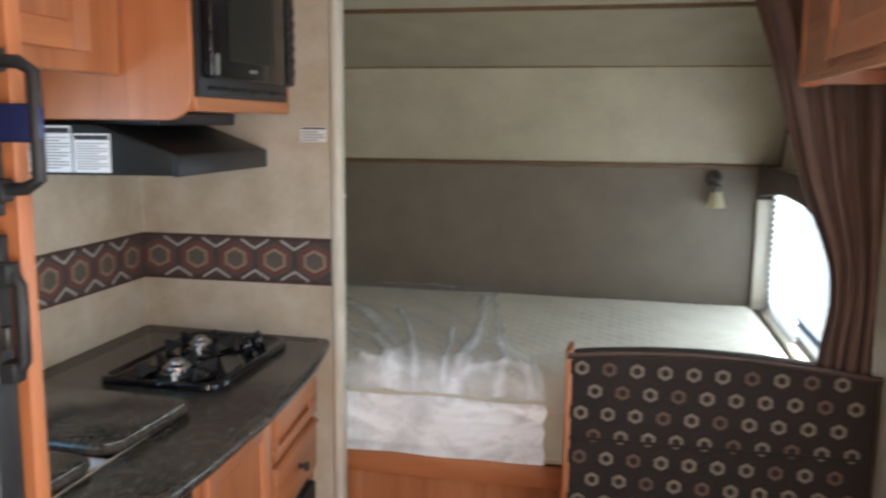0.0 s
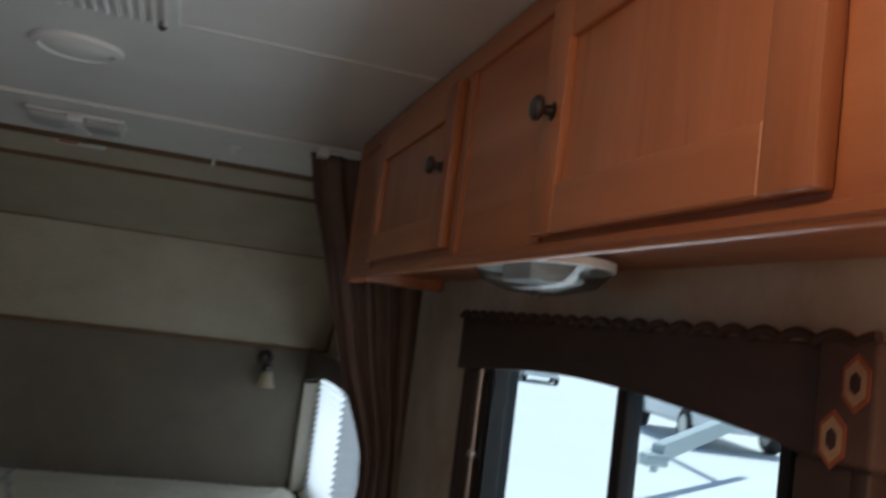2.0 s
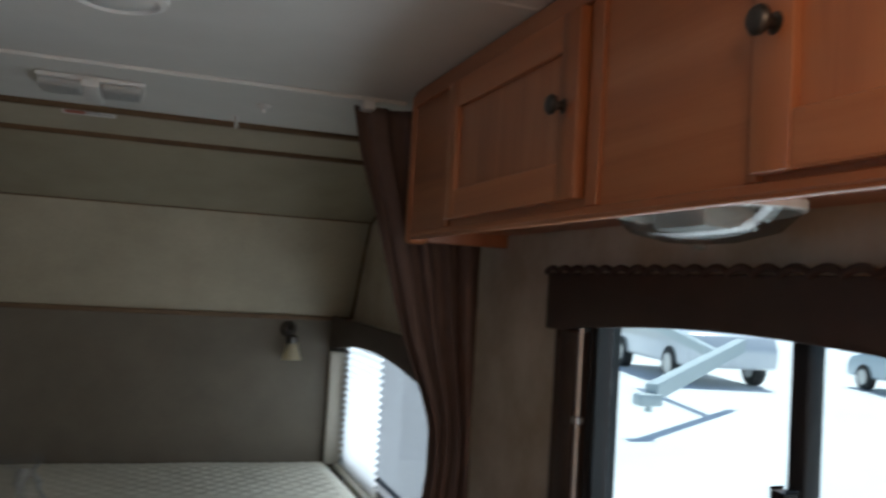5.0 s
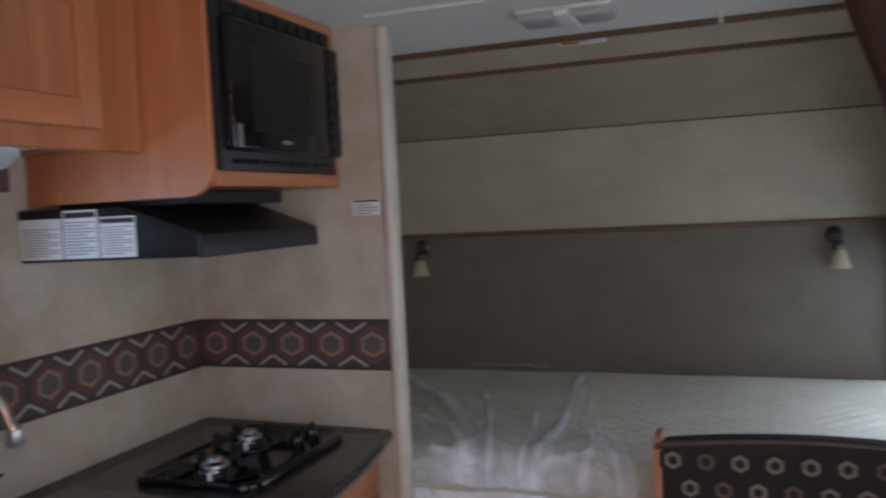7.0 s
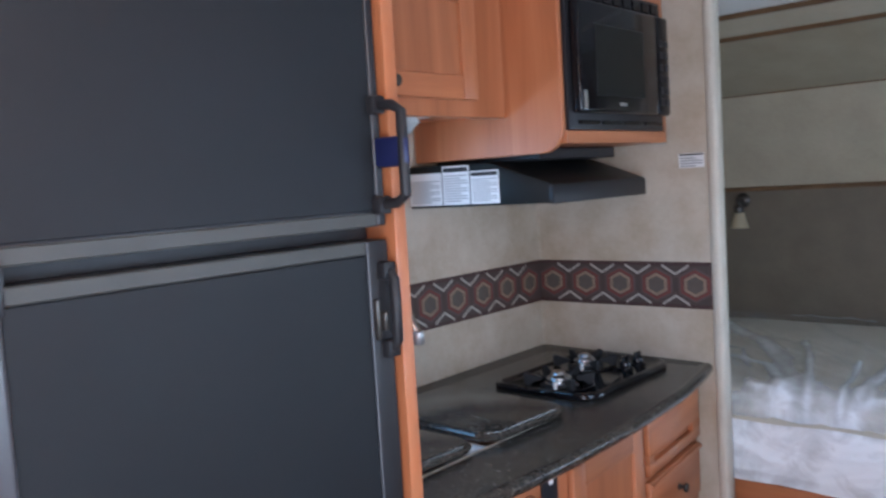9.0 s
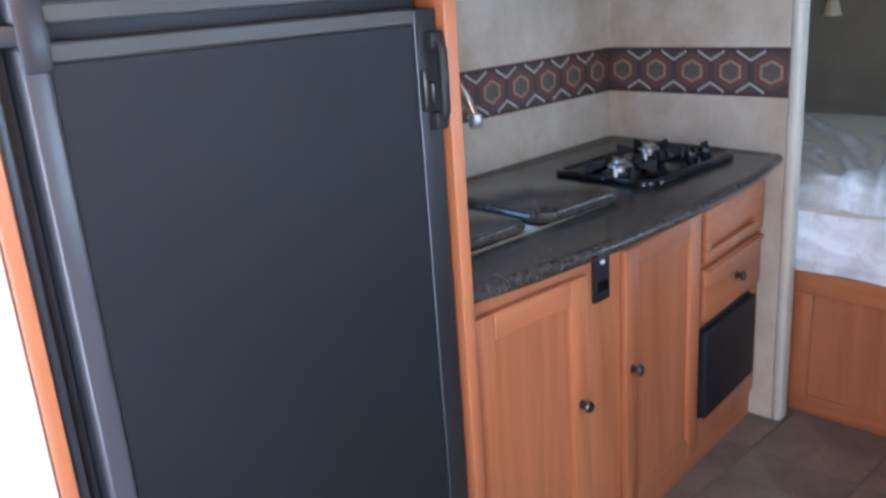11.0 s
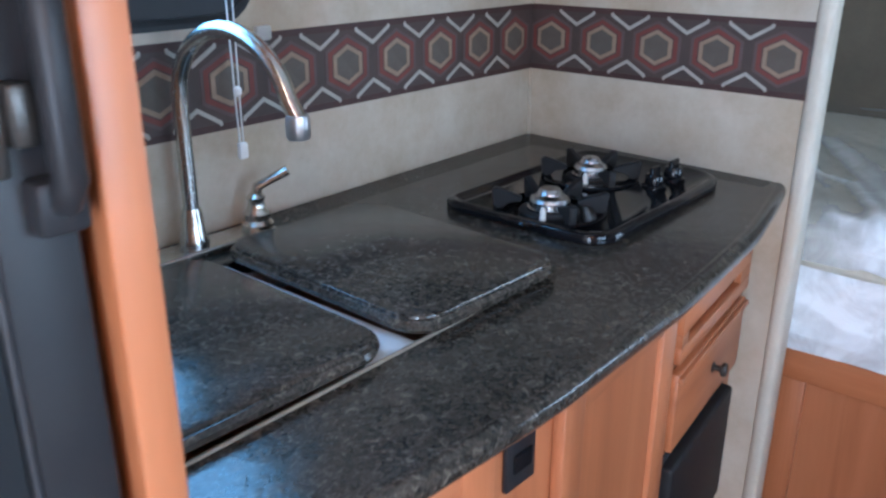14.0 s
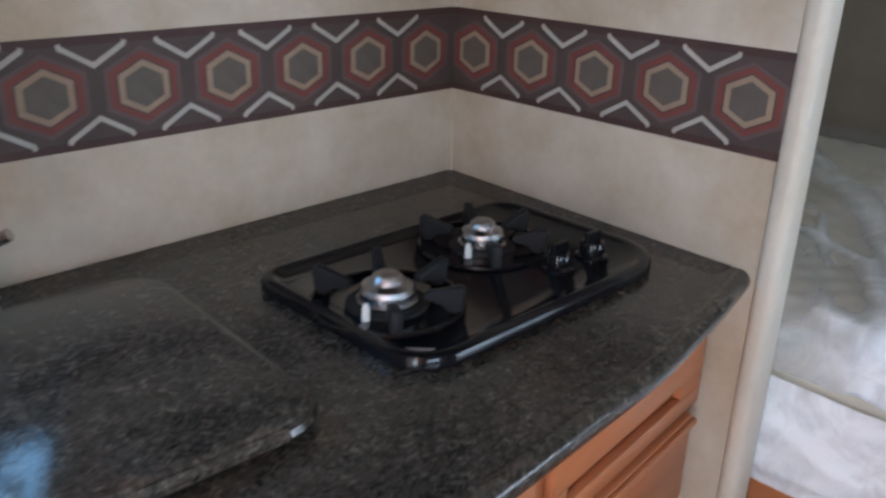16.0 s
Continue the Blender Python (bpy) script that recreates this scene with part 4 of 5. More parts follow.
for z0, z1, hz0, hz1 in ((SPLIT + 0.010, 1.955, 1.455, 1.608), (0.33, SPLIT - 0.010, 1.232, 1.354)):
    d = part("door", box(FX - 0.042, FX, FY0 + 0.047, FY1 - 0.006, z0, z1, 0.006, 2), FRIDGETRIM, fridge)
    top = z0 > 1
    yr = FY1 - (0.024 if top else 0.052)
    part("door_panel", box(FX - 0.002, FX + 0.003, FY0 + 0.080, yr, z0 + (0.024 if top else 0.03), z1 - (0.032 if top else 0.022), 0.002), FRIDGE, d, "matt black textured door panel")
    zb = z0 + 0.0005 if top else z1 - 0.0215
    part("band", box(FX - 0.002, FX + 0.004, FY0 + 0.080, yr, zb, zb + 0.021, 0.002), FRIDGEBAND, d, "grey band beside the door split")
    part("edge_bead", box(FX - 0.001, FX + 0.006, yr, yr + 0.004, z0 + 0.002, z1 - 0.002, 0.0015), FRIDGETRIM, d, "thin grey bead along the door panel")
    part("side_rail", box(FX - 0.006, FX + 0.012, FY0 + 0.046, FY0 + 0.081, z0, z1, 0.008, 4), FRIDGERAIL, d, "rounded grey door edge rail")
    part("side_rail", box(FX - 0.002, FX + 0.005, yr + 0.004, FY1 - 0.0065, z0 + 0.001, z1 - 0.001, 0.003, 2), BLACKPLASTIC, d)
    hd = 0.062 if z0 > 1 else 0.026
    h = part("handle", tube([(FX + 0.004, FY1 - 0.018, hz0), (FX + hd * 0.7, FY1 - 0.018, hz0 + 0.003), (FX + hd, FY1 - 0.018, hz0 + 0.014), (FX + hd, FY1 - 0.018, (hz0 + hz1) / 2), (FX + hd, FY1 - 0.018, hz1 - 0.014), (FX + hd * 0.7, FY1 - 0.018, hz1 - 0.003), (FX + 0.004, FY1 - 0.018, hz1)], 0.0085, 12), BLACKPLASTIC, d, "black bow handle")
    for hz in (hz0, hz1):
        part("handle_mount", box(FX, FX + 0.02, FY1 - 0.032, FY1 - 0.006, hz - 0.014, hz + 0.014, 0.004, 2), BLACKPLASTIC, h)
    if not top:
        part("latch", box(FX + 0.004, FX + 0.018, FY1 - 0.036, FY1 - 0.024, 1.262, 1.292, 0.003, 2, bm=box(FX + 0.003, FX + 0.012, FY1 - 0.046, FY1 - 0.036, 1.248, 1.312, 0.003, 2)), PEWTER, h, "small grey metal catch")
    if top:
        part("tape", box(FX + 0.006, FX + 0.071, FY1 - 0.025, FY1 - 0.011, 1.512, 1.558, 0.006, 2), BLUETAPE, h, "dark blue tape wrap")
part("frame_strip", box(FX - 0.03, FX - 0.002, FY0 + 0.012, FY0 + 0.028, FLOOR + 0.2, 1.955, 0.003, 2), FRIDGETRIM, fridge)
part("hinge_post", box(FX - 0.045, FX - 0.02, FY0 + 0.028, FY0 + 0.046, FLOOR + 0.2, 1.955, 0.004, 2), BLACKPLASTIC, fridge)
part("hinge", box(FX - 0.02, FX + 0.012, FY0 + 0.026, FY0 + 0.086, SPLIT - 0.011, SPLIT + 0.011, 0.003, 2, bm=box(FX - 0.012, FX + 0.014, FY0 + 0.050, FY0 + 0.084, SPLIT - 0.042, SPLIT + 0.042, 0.005, 2)), FRIDGETRIM, fridge, "grey metal middle hinge")

# ---- bed ----
bed = thing("platform_bed", "honey maple bed platform front with a framed panel", "bed", (1.0, 0.6, FLOOR))
part("front_panel", box(0.0, W - 0.002, 0.115, 0.135, FLOOR, 0.545, 0.002), WOOD_Z, bed)
part("top_rail", box(PX + 0.006, 1.33, 0.100, 0.1155, 0.466, 0.545, 0.003, 2), WOOD_X, bed)
part("bottom_rail", box(PX + 0.006, 1.33, 0.103, 0.1155, FLOOR, 0.13, 0.003, 2), WOOD_X, bed)
part("stile", box(PX + 0.006, PX + 0.062, 0.101, 0.1155, 0.13, 0.466, 0.003, 2), WOOD_Z, bed)
part("stile", box(1.26, 1.33, 0.101, 0.1155, 0.13, 0.466, 0.003, 2), WOOD_Z, bed)
part("deck", box(0.0, W - 0.002, 0.1, YB - 0.002, 0.535, 0.552, 0.002), WOOD_Y, bed)
outlet = thing("wall_outlet", "white outlet plate on the bed front panel", "outlet", (1.02, 0.112, 0.23))
part("plate", box(0.957, 1.042, 0.097, 0.1155, 0.178, 0.246, 0.003, 2), WHITE, outlet)
for dx in (0.0, 0.03):
    part("socket", box(0.977 + dx, 0.992 + dx, 0.0955, 0.0975, 0.195, 0.229, 0.001), PAPER, outlet)


def mattress_z(x, y):
    z = 0.812 + 0.008 * noise.noise(Vector((x * 2.3, y * 2.3, 0.4)))
    q = math.sin((x + y) * 44) * math.sin((x - y) * 44)
    return z + 0.009 * abs(q) ** 0.5


mat = thing("mattress", "cream quilted mattress still half wrapped in clear plastic", "mattress", (1.0, 0.7, 0.552))
MX0, MX1, MY0, MY1 = 0.012, W - 0.05, 0.085, YB - 0.012
bm = bmesh.new()
NX, NY = 150, 100
grid = []
for j in range(NY + 1):
    row = []
    for i in range(NX + 1):
        x, y = MX0 + (MX1 - MX0) * i / NX, MY0 + (MY1 - MY0) * j / NY
        e = min(x - MX0, MX1 - x, y - MY0, MY1 - y)
        d = max(0.0, 0.11 - e) / 0.11
        row.append(bm.verts.new((x, y, mattress_z(x, y) - 0.095 * (1 - math.sqrt(max(0, 1 - d * d))))))
    grid.append(row)
for j in range(NY):
    for i in range(NX):
        bm.faces.new((grid[j][i], grid[j][i + 1], grid[j + 1][i + 1], grid[j + 1][i]))
loop = [grid[0][i] for i in range(NX + 1)] + [grid[j][NX] for j in range(1, NY + 1)] + [grid[NY][i] for i in range(NX - 1, -1, -1)] + [grid[j][0] for j in range(NY - 1, 0, -1)]
low = [bm.verts.new((v.co.x, v.co.y, 0.553)) for v in loop]
for k in range(len(loop)):
    j = (k + 1) % len(loop)
    bm.faces.new((loop[k], low[k], low[j], loop[j]))
part("quilted_body", bm, QUILT, mat, smooth=60)
part("piping", tube([(MX0 + 0.01, MY0 - 0.002, 0.565), (MX1 - 0.01, MY0 - 0.002, 0.565)], 0.006, 8, bm=tube([(MX0 + 0.01, MY0 + 0.004, 0.705), (MX1 - 0.01, MY0 + 0.004, 0.705)], 0.006, 8)), QUILT, mat)
# plastic sheet draped over the kitchen side of the mattress
CREASES = (
    (0.034, 0.40, ((0.20, 1.02), (0.48, 0.69), (0.63, 0.47), (0.71, 0.27), (0.755, 0.09))),
    (0.016, 0.42, ((0.47, 0.43), (0.62, 0.36), (0.70, 0.20), (0.735, 0.09))),
    (0.013, 0.40, ((0.60, 0.78), (0.74, 0.40), (0.82, 0.10))),
    (0.017, 0.48, ((0.89, 1.06), (0.945, 0.49), (0.955, 0.22), (0.95, 0.09))),
    (0.010, 0.34, ((0.93, 0.70), (0.96, 0.40), (0.98, 0.12))),
    (0.012, 0.32, ((0.925, 1.12), (1.02, 0.50), (1.05, 0.30))),
    (0.015, 0.44, ((1.05, 0.33), (1.09, 0.18), (1.07, 0.09))),
    (0.012, 0.42, ((0.97, 0.11), (1.08, 0.15), (1.15, 0.13))),
    (0.012, 0.45, ((0.64, 0.14), (0.70, 0.13), (0.76, 0.10))),
    (0.010, 0.34, ((0.30, 0.62), (0.46, 0.55), (0.58, 0.30))),
    (0.010, 0.40, ((1.10, 0.22), (1.14, 0.15), (1.17, 0.09))),
    (0.008, 0.40, ((0.86, 0.50), (0.90, 0.25), (0.91, 0.09))),
    (0.012, 0.34, ((0.40, 1.27), (0.62, 1.26), (0.72, 1.22))),
)


def off_line(x, y, pts):
    best = 9.0
    for (xa, ya), (xb, yb) in zip(pts, pts[1:]):
        dx, dy = xb - xa, yb - ya
        f = min(1.0, max(0.0, ((x - xa) * dx + (y - ya) * dy) / (dx * dx + dy * dy)))
        best = min(best, math.hypot(x - xa - dx * f, y - ya - dy * f))
    return best


def ridged(x, y, z):
    return (1.0 - min(1.0, 2.6 * abs(noise.noise(Vector((x, y, z)))))) ** 2


wrap = thing("plastic_wrap", "crumpled clear plastic wrap lying over the mattress", "plastic wrap", (0.6, 0.6, 0.82))


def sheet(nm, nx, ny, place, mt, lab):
    """A sheet of film over a grid; place(u, s) gives the point and its opacity."""
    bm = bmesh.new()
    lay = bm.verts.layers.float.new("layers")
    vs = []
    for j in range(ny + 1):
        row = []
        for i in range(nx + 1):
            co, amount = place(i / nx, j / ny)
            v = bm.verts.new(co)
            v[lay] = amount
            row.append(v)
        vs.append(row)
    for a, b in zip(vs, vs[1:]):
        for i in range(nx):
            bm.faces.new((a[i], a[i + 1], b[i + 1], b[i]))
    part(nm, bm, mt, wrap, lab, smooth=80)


def film_edge(k):
    """Where the film ends across the bed, k from the front edge to the back wall."""
    return 0.93 + 0.29 * (1 - k) ** 2.2 + 0.02 * noise.noise(Vector((k * 7, 3.1, 0)))


def top_point(u, k):
    x = 0.02 + (film_edge(k) - 0.02) * u
    y = MY0 - 0.010 + (MY1 - MY0) * k
    e = min(1.0, max(0.0, 0.11 - (y - MY0)) / 0.11)
    fold = 0.0
    for w, gain, pts in CREASES:
        d = off_line(x + 0.010 * noise.noise(Vector((x * 5, y * 6, gain * 9))), y, pts) / w
        if d < 2.5:
            fold += 1.25 * gain * math.exp(-d * d) * (0.8 + 0.5 * noise.noise(Vector((x * 5, y * 4, w * 80))))
    near = max(0.0, 1 - (y - MY0) / 0.16)
    wr = ridged(x * 6 + 2 * y, y * 2.2, 1.7) * 0.006 + ridged(x * 13, y * 10, 4.2) * (0.0006 + 0.0016 * near)
    z = 0.836 - 0.095 * (1 - math.sqrt(max(0, 1 - e * e))) + max(0.0, fold) * 0.008 + wr
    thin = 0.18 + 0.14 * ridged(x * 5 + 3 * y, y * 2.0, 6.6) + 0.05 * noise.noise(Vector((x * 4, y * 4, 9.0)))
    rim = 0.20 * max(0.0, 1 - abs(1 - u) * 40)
    # creases and front edge whitened, for doubled film and in place of glints
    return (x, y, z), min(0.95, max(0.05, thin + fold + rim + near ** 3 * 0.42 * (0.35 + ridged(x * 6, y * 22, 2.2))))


def front_point(u, s):
    x = 0.02 + (1.215 + 0.012 * noise.noise(Vector((s * 5, 7.7, 0))) - 0.02) * u
    wr = 0.007 * ridged(x * 2.6 + s * 1.2, s * 1.3, 3.3) + 0.0025 * ridged(x * 7 - s * 2, s * 3, 5.1) + 0.0008 * ridged(x * 24, s * 9, 8.0)
    hem = 0.007 * noise.noise(Vector((x * 6, 2.0, 0))) * (1 - s)
    y = MY0 - 0.010 - wr - 0.010 * math.sin(s * math.pi)
    z = 0.548 + hem + (0.184 + 0.008 * noise.noise(Vector((x * 5, 1.0, 4.0)))) * s
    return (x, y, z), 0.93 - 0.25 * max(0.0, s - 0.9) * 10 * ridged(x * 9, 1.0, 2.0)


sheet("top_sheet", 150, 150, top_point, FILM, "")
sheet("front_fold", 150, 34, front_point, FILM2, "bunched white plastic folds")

# wall lamps over the bed
def sconce(x):
    z = 1.326
    s = thing("wall_sconce", "small dark wall sconce with a frosted glass shade", "wall lamp", (x, YB - 0.02, z), "bed sconces")
    part("backplate", lathe([(0.03, 0), (0.032, 0.006), (0.024, 0.014), (0.012, 0.018)], (x, YB - 0.001, z), (0, -1, 0), 22), PEWTER, s)
    part("arm", tube([(x, YB - 0.012, z), (x, YB - 0.05, z + 0.012), (x + 0.004, YB - 0.07, z), (x + 0.006, YB - 0.072, z - 0.025)], 0.008, 10), PEWTER, s)
    part("holder", lathe([(0.010, 0), (0.021, -0.008), (0.022, -0.028), (0.02, -0.032)], (x + 0.006, YB - 0.072, z - 0.02), n=18), PEWTER, s)
    part("shade", lathe([(0.019, 0), (0.024, -0.02), (0.032, -0.05), (0.038, -0.068), (0.034, -0.068), (0.02, -0.02)], (x + 0.008, YB - 0.072, z - 0.048), n=22), FROST, s, "frosted cream glass shade")


sconce(0.18)
sconce(1.782)

# ---- dinette side ----
window("window_dinette", W, DIN[0], DIN[1], DIN[2], DIN[3], 1, "black framed sliding window beside the dinette", -1.205, depth=0.012, bar=0.014)
window("window_bed", W, BEDW[0], BEDW[1], BEDW[2], BEDW[3], 1, "black framed tinted window beside the bed", pane=TINTED)

cab = thing("overhead_cabinet", "honey maple overhead cabinet with two shaker doors", "cabinet", (1.9, -1.1, 1.635))
CX = 1.792
part("body", box(CX + 0.016, W - 0.001, -2.35, -0.20, 1.662, CEILZ - 0.002, 0.002), WOOD_Y, cab)
part("face_frame", box(CX, CX + 0.017, -2.35, -0.235, 1.638, CEILZ - 0.002, 0.003, 2), WOOD_Y, cab)
part("end_panel", box(CX + 0.017, W - 0.001, -0.235, -0.205, 1.632, CEILZ - 0.002, 0.003, 2), WOOD_Z, cab)
part("corner_post", box(CX - 0.004, CX + 0.045, -0.252, -0.205, 1.626, CEILZ - 0.002, 0.014, 4), WOOD_Z, cab)
part("bottom_lip", box(CX - 0.003, CX + 0.014, -2.35, -0.25, 1.635, 1.652, 0.005, 3), WOOD_Y, cab)
mo = Matrix.Translation((CX, 0, 0)) @ Matrix.Rotation(radians(90), 4, "Z")
part("top_rail", box(CX - 0.007, CX + 0.002, -2.35, -0.25, 1.935, CEILZ - 0.003, 0.002), WOOD_Y, cab)
part("bottom_rail", box(CX - 0.006, CX + 0.002, -2.35, -0.25, 1.640, 1.652, 0.002), WOOD_Y, cab)
for ya, yb in ((-1.095, -1.065), (-1.404, -1.385), (-0.51, -0.48)):
    part("stile", box(CX - 0.006, CX + 0.002, ya, yb, 1.652, 1.935, 0.002), WOOD_Z, cab)
dA = panel_door(cab, mo, -1.052, -0.515, 1.664, 1.932)
dB = panel_door(cab, mo, -1.856, -1.405, 1.658, 1.932)
knob(dA, Vector((CX - 0.017, -1.012, 1.797)), -UX, 0.015)
knob(dB, Vector((CX - 0.017, -1.435, 1.797)), -UX, 0.015)
lamp2 = thing("undercabinet_lamp", "clear and white oval lamp under overhead cabinet, switched off", "lamp", (1.92, -1.2, 1.6))
bm = lathe([(0.07, 0), (0.074, -0.012), (0.06, -0.034), (0.03, -0.046), (0.006, -0.049), (0.005, -0.055), (0.001, -0.056)], (0, 0, 0), n=32)
bm.transform(Matrix.Translation((1.89, -1.178, 1.655)) @ Matrix.Diagonal((1.2, 2.0, 1, 1)))
part("lens", bm, CLEARLENS, lamp2, "clear lens")
bm = lathe([(0.070, 0), (0.0765, -0.002), (0.0765, -0.013), (0.071, -0.015), (0.0705, -0.003)], (0, 0, 0), n=36)
bm.transform(Matrix.Translation((1.89, -1.178, 1.6565)) @ Matrix.Diagonal((1.2, 2.0, 1, 1)))
part("rim", bm, WHITE, lamp2, "white plastic rim")
part("reflector", box(1.852, 1.928, -1.235, -1.125, 1.622, 1.653, 0.008, 2), WHITE, lamp2, "white reflector behind the lens")
part("base", box(1.835, 1.945, -1.27, -1.09, 1.652, 1.6615, 0.003), WHITE, lamp2)

# copy placed out of view as the assumed source of that glow
lamp3 = copy_thing(lamp2, Matrix.Translation((0, -1.02, 0)))
tagged(lamp3, "white oval lamp under overhead cabinet, unseen, assumed switched on")
# unseen fixture, added only to go with the warm fill above the aisle
lit = thing("ceiling_lamp", "round white ceiling lamp, unseen, added to go with the warm fill", "ceiling lamp", (1.45, -1.98, CEILZ))
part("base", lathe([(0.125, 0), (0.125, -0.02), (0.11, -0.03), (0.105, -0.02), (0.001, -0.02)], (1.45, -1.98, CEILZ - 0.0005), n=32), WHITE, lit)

val = thing("window_valance", "dark brown padded window valance with corded top and hexagon end panels", "valance", (1.99, -1.08, 1.575))
VX, VY0, VY1, VZ = 2.010, -1.681, -0.515, 1.575
low_edge = [(VY1, 1.462), (VY1 - 0.08, 1.462), (VY1 - 0.13, 1.470)]
low_edge += [(VY1 - 0.13 - (VY1 - VY0 - 0.26) * k / 12, 1.470 + 0.022 * math.sin(math.pi * k / 12)) for k in range(1, 13)]
low_edge += [(VY0 + 0.08, 1.462), (VY0, 1.462)]
part("front_board", prism([(VX, VY0, VZ), (VX, VY1, VZ)] + [(VX, y, z) for y, z in low_edge], (0.018, 0, 0), 0.003, 2), VALANCE, val)
part("top_board", box(VX + 0.018, W - 0.001, VY0 + 0.002, VY1 - 0.002, VZ - 0.02, VZ - 0.002, 0.002), VALANCE, val)
leg = part("side_leg", box(VX + 0.001, W - 0.001, -0.576, -0.556, 0.99, 1.463, 0.004, 2), VALANCE, val)
part("leg_face", box(VX + 0.002, VX + 0.012, -0.640, -0.576, 0.99, 1.463, 0.003, 2), VALANCE, leg)
part("leg_edge", box(VX + 0.004, VX + 0.014, -0.646, -0.640, 0.99, 1.463, 0.002, 2), VALANCE, leg)
part("leg_liner", box(VX + 0.016, W - 0.001, -0.6555, -0.646, 0.99, 1.463, 0.002), VALANCE, leg)
leg = part("side_leg", box(VX + 0.001, W - 0.001, VY0 + 0.004, VY0 + 0.024, 0.99, 1.463, 0.004, 2), VALANCE, val)
part("leg_face", box(VX + 0.002, VX + 0.012, VY0 + 0.024, VY0 + 0.10, 0.99, 1.463, 0.004, 2), VALANCE, leg)
cord_pts = []
for k in range(181):
    y = VY1 + (VY0 - VY1) * k / 180
    cord_pts.append((VX - 0.003, y, VZ + 0.001 + 0.008 * abs(math.sin(k * math.pi / 8))))
part("cord_trim", tube(cord_pts, 0.006, 8), VALANCE, val, "scalloped brown cord")
part("end_pad", box(VX - 0.006, VX + 0.026, VY0 - 0.004, -1.611, 1.464, VZ + 0.006, 0.006, 3), ENDPAD, val, "printed hexagon end panel")
for y, z in ((-1.663, 1.540), (-1.639, 1.486)):
    at_ = Vector((VX - 0.0062, y, z))
    piece("hexagon", "vh1", lambda: hex_ring(bmesh.new(), Vector(), UY, UZ, -UX, 0.0215, 0.0275, 0.0015, 0.68), RUST, val, at_)
    piece("hexagon_ring", "vh2", lambda: hex_ring(bmesh.new(), Vector(), UY, UZ, -UX, 0.011, 0.0215, 0.002, 0.68), HEXTAN, val, at_)
    piece("hexagon_centre", "vh3", lambda: hex_ring(bmesh.new(), Vector(), UY, UZ, -UX, 0, 0.011, 0.0012, 0.68), BORDEREDGE, val, at_)
rod = thing("blind_rod", "slim grey metal blind rod beside the window", "blind rod", (2.0, -0.62, 1.06))
part("rod", tube([(2.018, -0.653, 1.50), (2.018, -0.653, 1.05)], 0.005, 8), ALU, rod)
part("clip", box(2.010, 2.026, -0.664, -0.642, 1.29, 1.305, 0.003, 2), ALU, rod)

# bed window dressing
bval = thing("bed_window_valance", "dark brown valance and tan side board round bed window", "valance", (2.0, 0.9, 1.36))
arch_b = [(0.14 + 1.178 * k / 16, 1.243 + 0.058 * math.sin(math.pi * min(1.0, 0.1 + 0.86 * k / 16))) for k in range(17)]
part("front_board", prism([(1.955, 0.14, 1.378), (1.955, 1.318, 1.386)] + [(1.955, y, z) for y, z in reversed(arch_b)], (0.017, 0, 0), 0.003, 2), VALANCE, bval)
part("top_board", box(1.972, W - 0.001, 0.14, 1.318, 1.36, 1.374, 0.002), WALLTRIM, bval, "pale top board")
part("side_board", box(1.955, W - 0.001, 1.296, 1.318, 0.79, 1.243, 0.004, 2), WALLTRIM, bval, "tan side board")
part("sill_board", box(1.99, W - 0.001, 0.16, 1.296, 0.775, 0.795, 0.003, 2), WALLTRIM, bval, "tan sill strip")
shade = thing("pleated_shade", "white pleated window shade lit from outside", "window shade", (2.02, 1.1, 0.8))
bm = bmesh.new()
prev = None
for k in range(41):
    z = 1.305 - 0.5 * k / 40
    x = 2.018 + (0.008 if k % 2 else -0.008)
    cur = (bm.verts.new((x, 0.74, z)), bm.verts.new((x, 1.29, z)))
    if prev:
        bm.faces.new((prev[0], prev[1], cur[1], cur[0]))
    prev = cur
part("pleats", bm, SHADE, shade, smooth=0)
part("bottom_rail", box(2.008, 2.028, 0.74, 1.29, 0.796, 0.806, 0.003, 2), WHITE, shade)
part("headrail", box(2.005, 2.031, 0.74, 1.29, 1.3, 1.315, 0.003, 2), WHITE, shade)

# curtain
def curtain_edge(z):
    pts = [(1.955, 1.675), (1.85, 1.695), (1.705, 1.742), (1.61, 1.768), (1.50, 1.80), (1.405, 1.828), (1.267, 1.886), (1.19, 1.912), (1.10, 1.918), (1.0, 1.905), (0.7, 1.88), (0.06, 1.86)]
    for (a, p), (b, q) in zip(pts, pts[1:]):
        if z >= b:
            f = (z - b) / (a - b)
            return q + (p - q) * f
    return pts[-1][1]


cur_ = thing("curtain", "tied back taupe brown privacy curtain hanging from ceiling track", "curtain", (1.9, -0.1, FLOOR))
bm = bmesh.new()
rows_ = []
for j in range(81):
    z = 1.955 - (1.955 - 0.07) * j / 80
    x0, x1 = curtain_edge(z), W - 0.012
    row = []
    for i in range(91):
        u = i / 90
        amp = 0.010 + 0.012 * (1 - min(1, abs(z - 1.08) / 0.9))
        y = -0.10 + amp * (math.sin(u * 2 * math.pi * 4.5 + 0.8 * math.sin(z * 3)) + 0.22 * math.sin(u * 2 * math.pi * 10 + z * 2)) + 0.006 * noise.noise(Vector((u * 14, z * 3, 0.7)))
        row.append(bm.verts.new((x0 + (x1 - x0) * (u + 0.012 * math.sin(u * 50 + z * 2)) if 0 < i < 90 else (x0 if i == 0 else x1), y, z)))
    rows_.append(row)
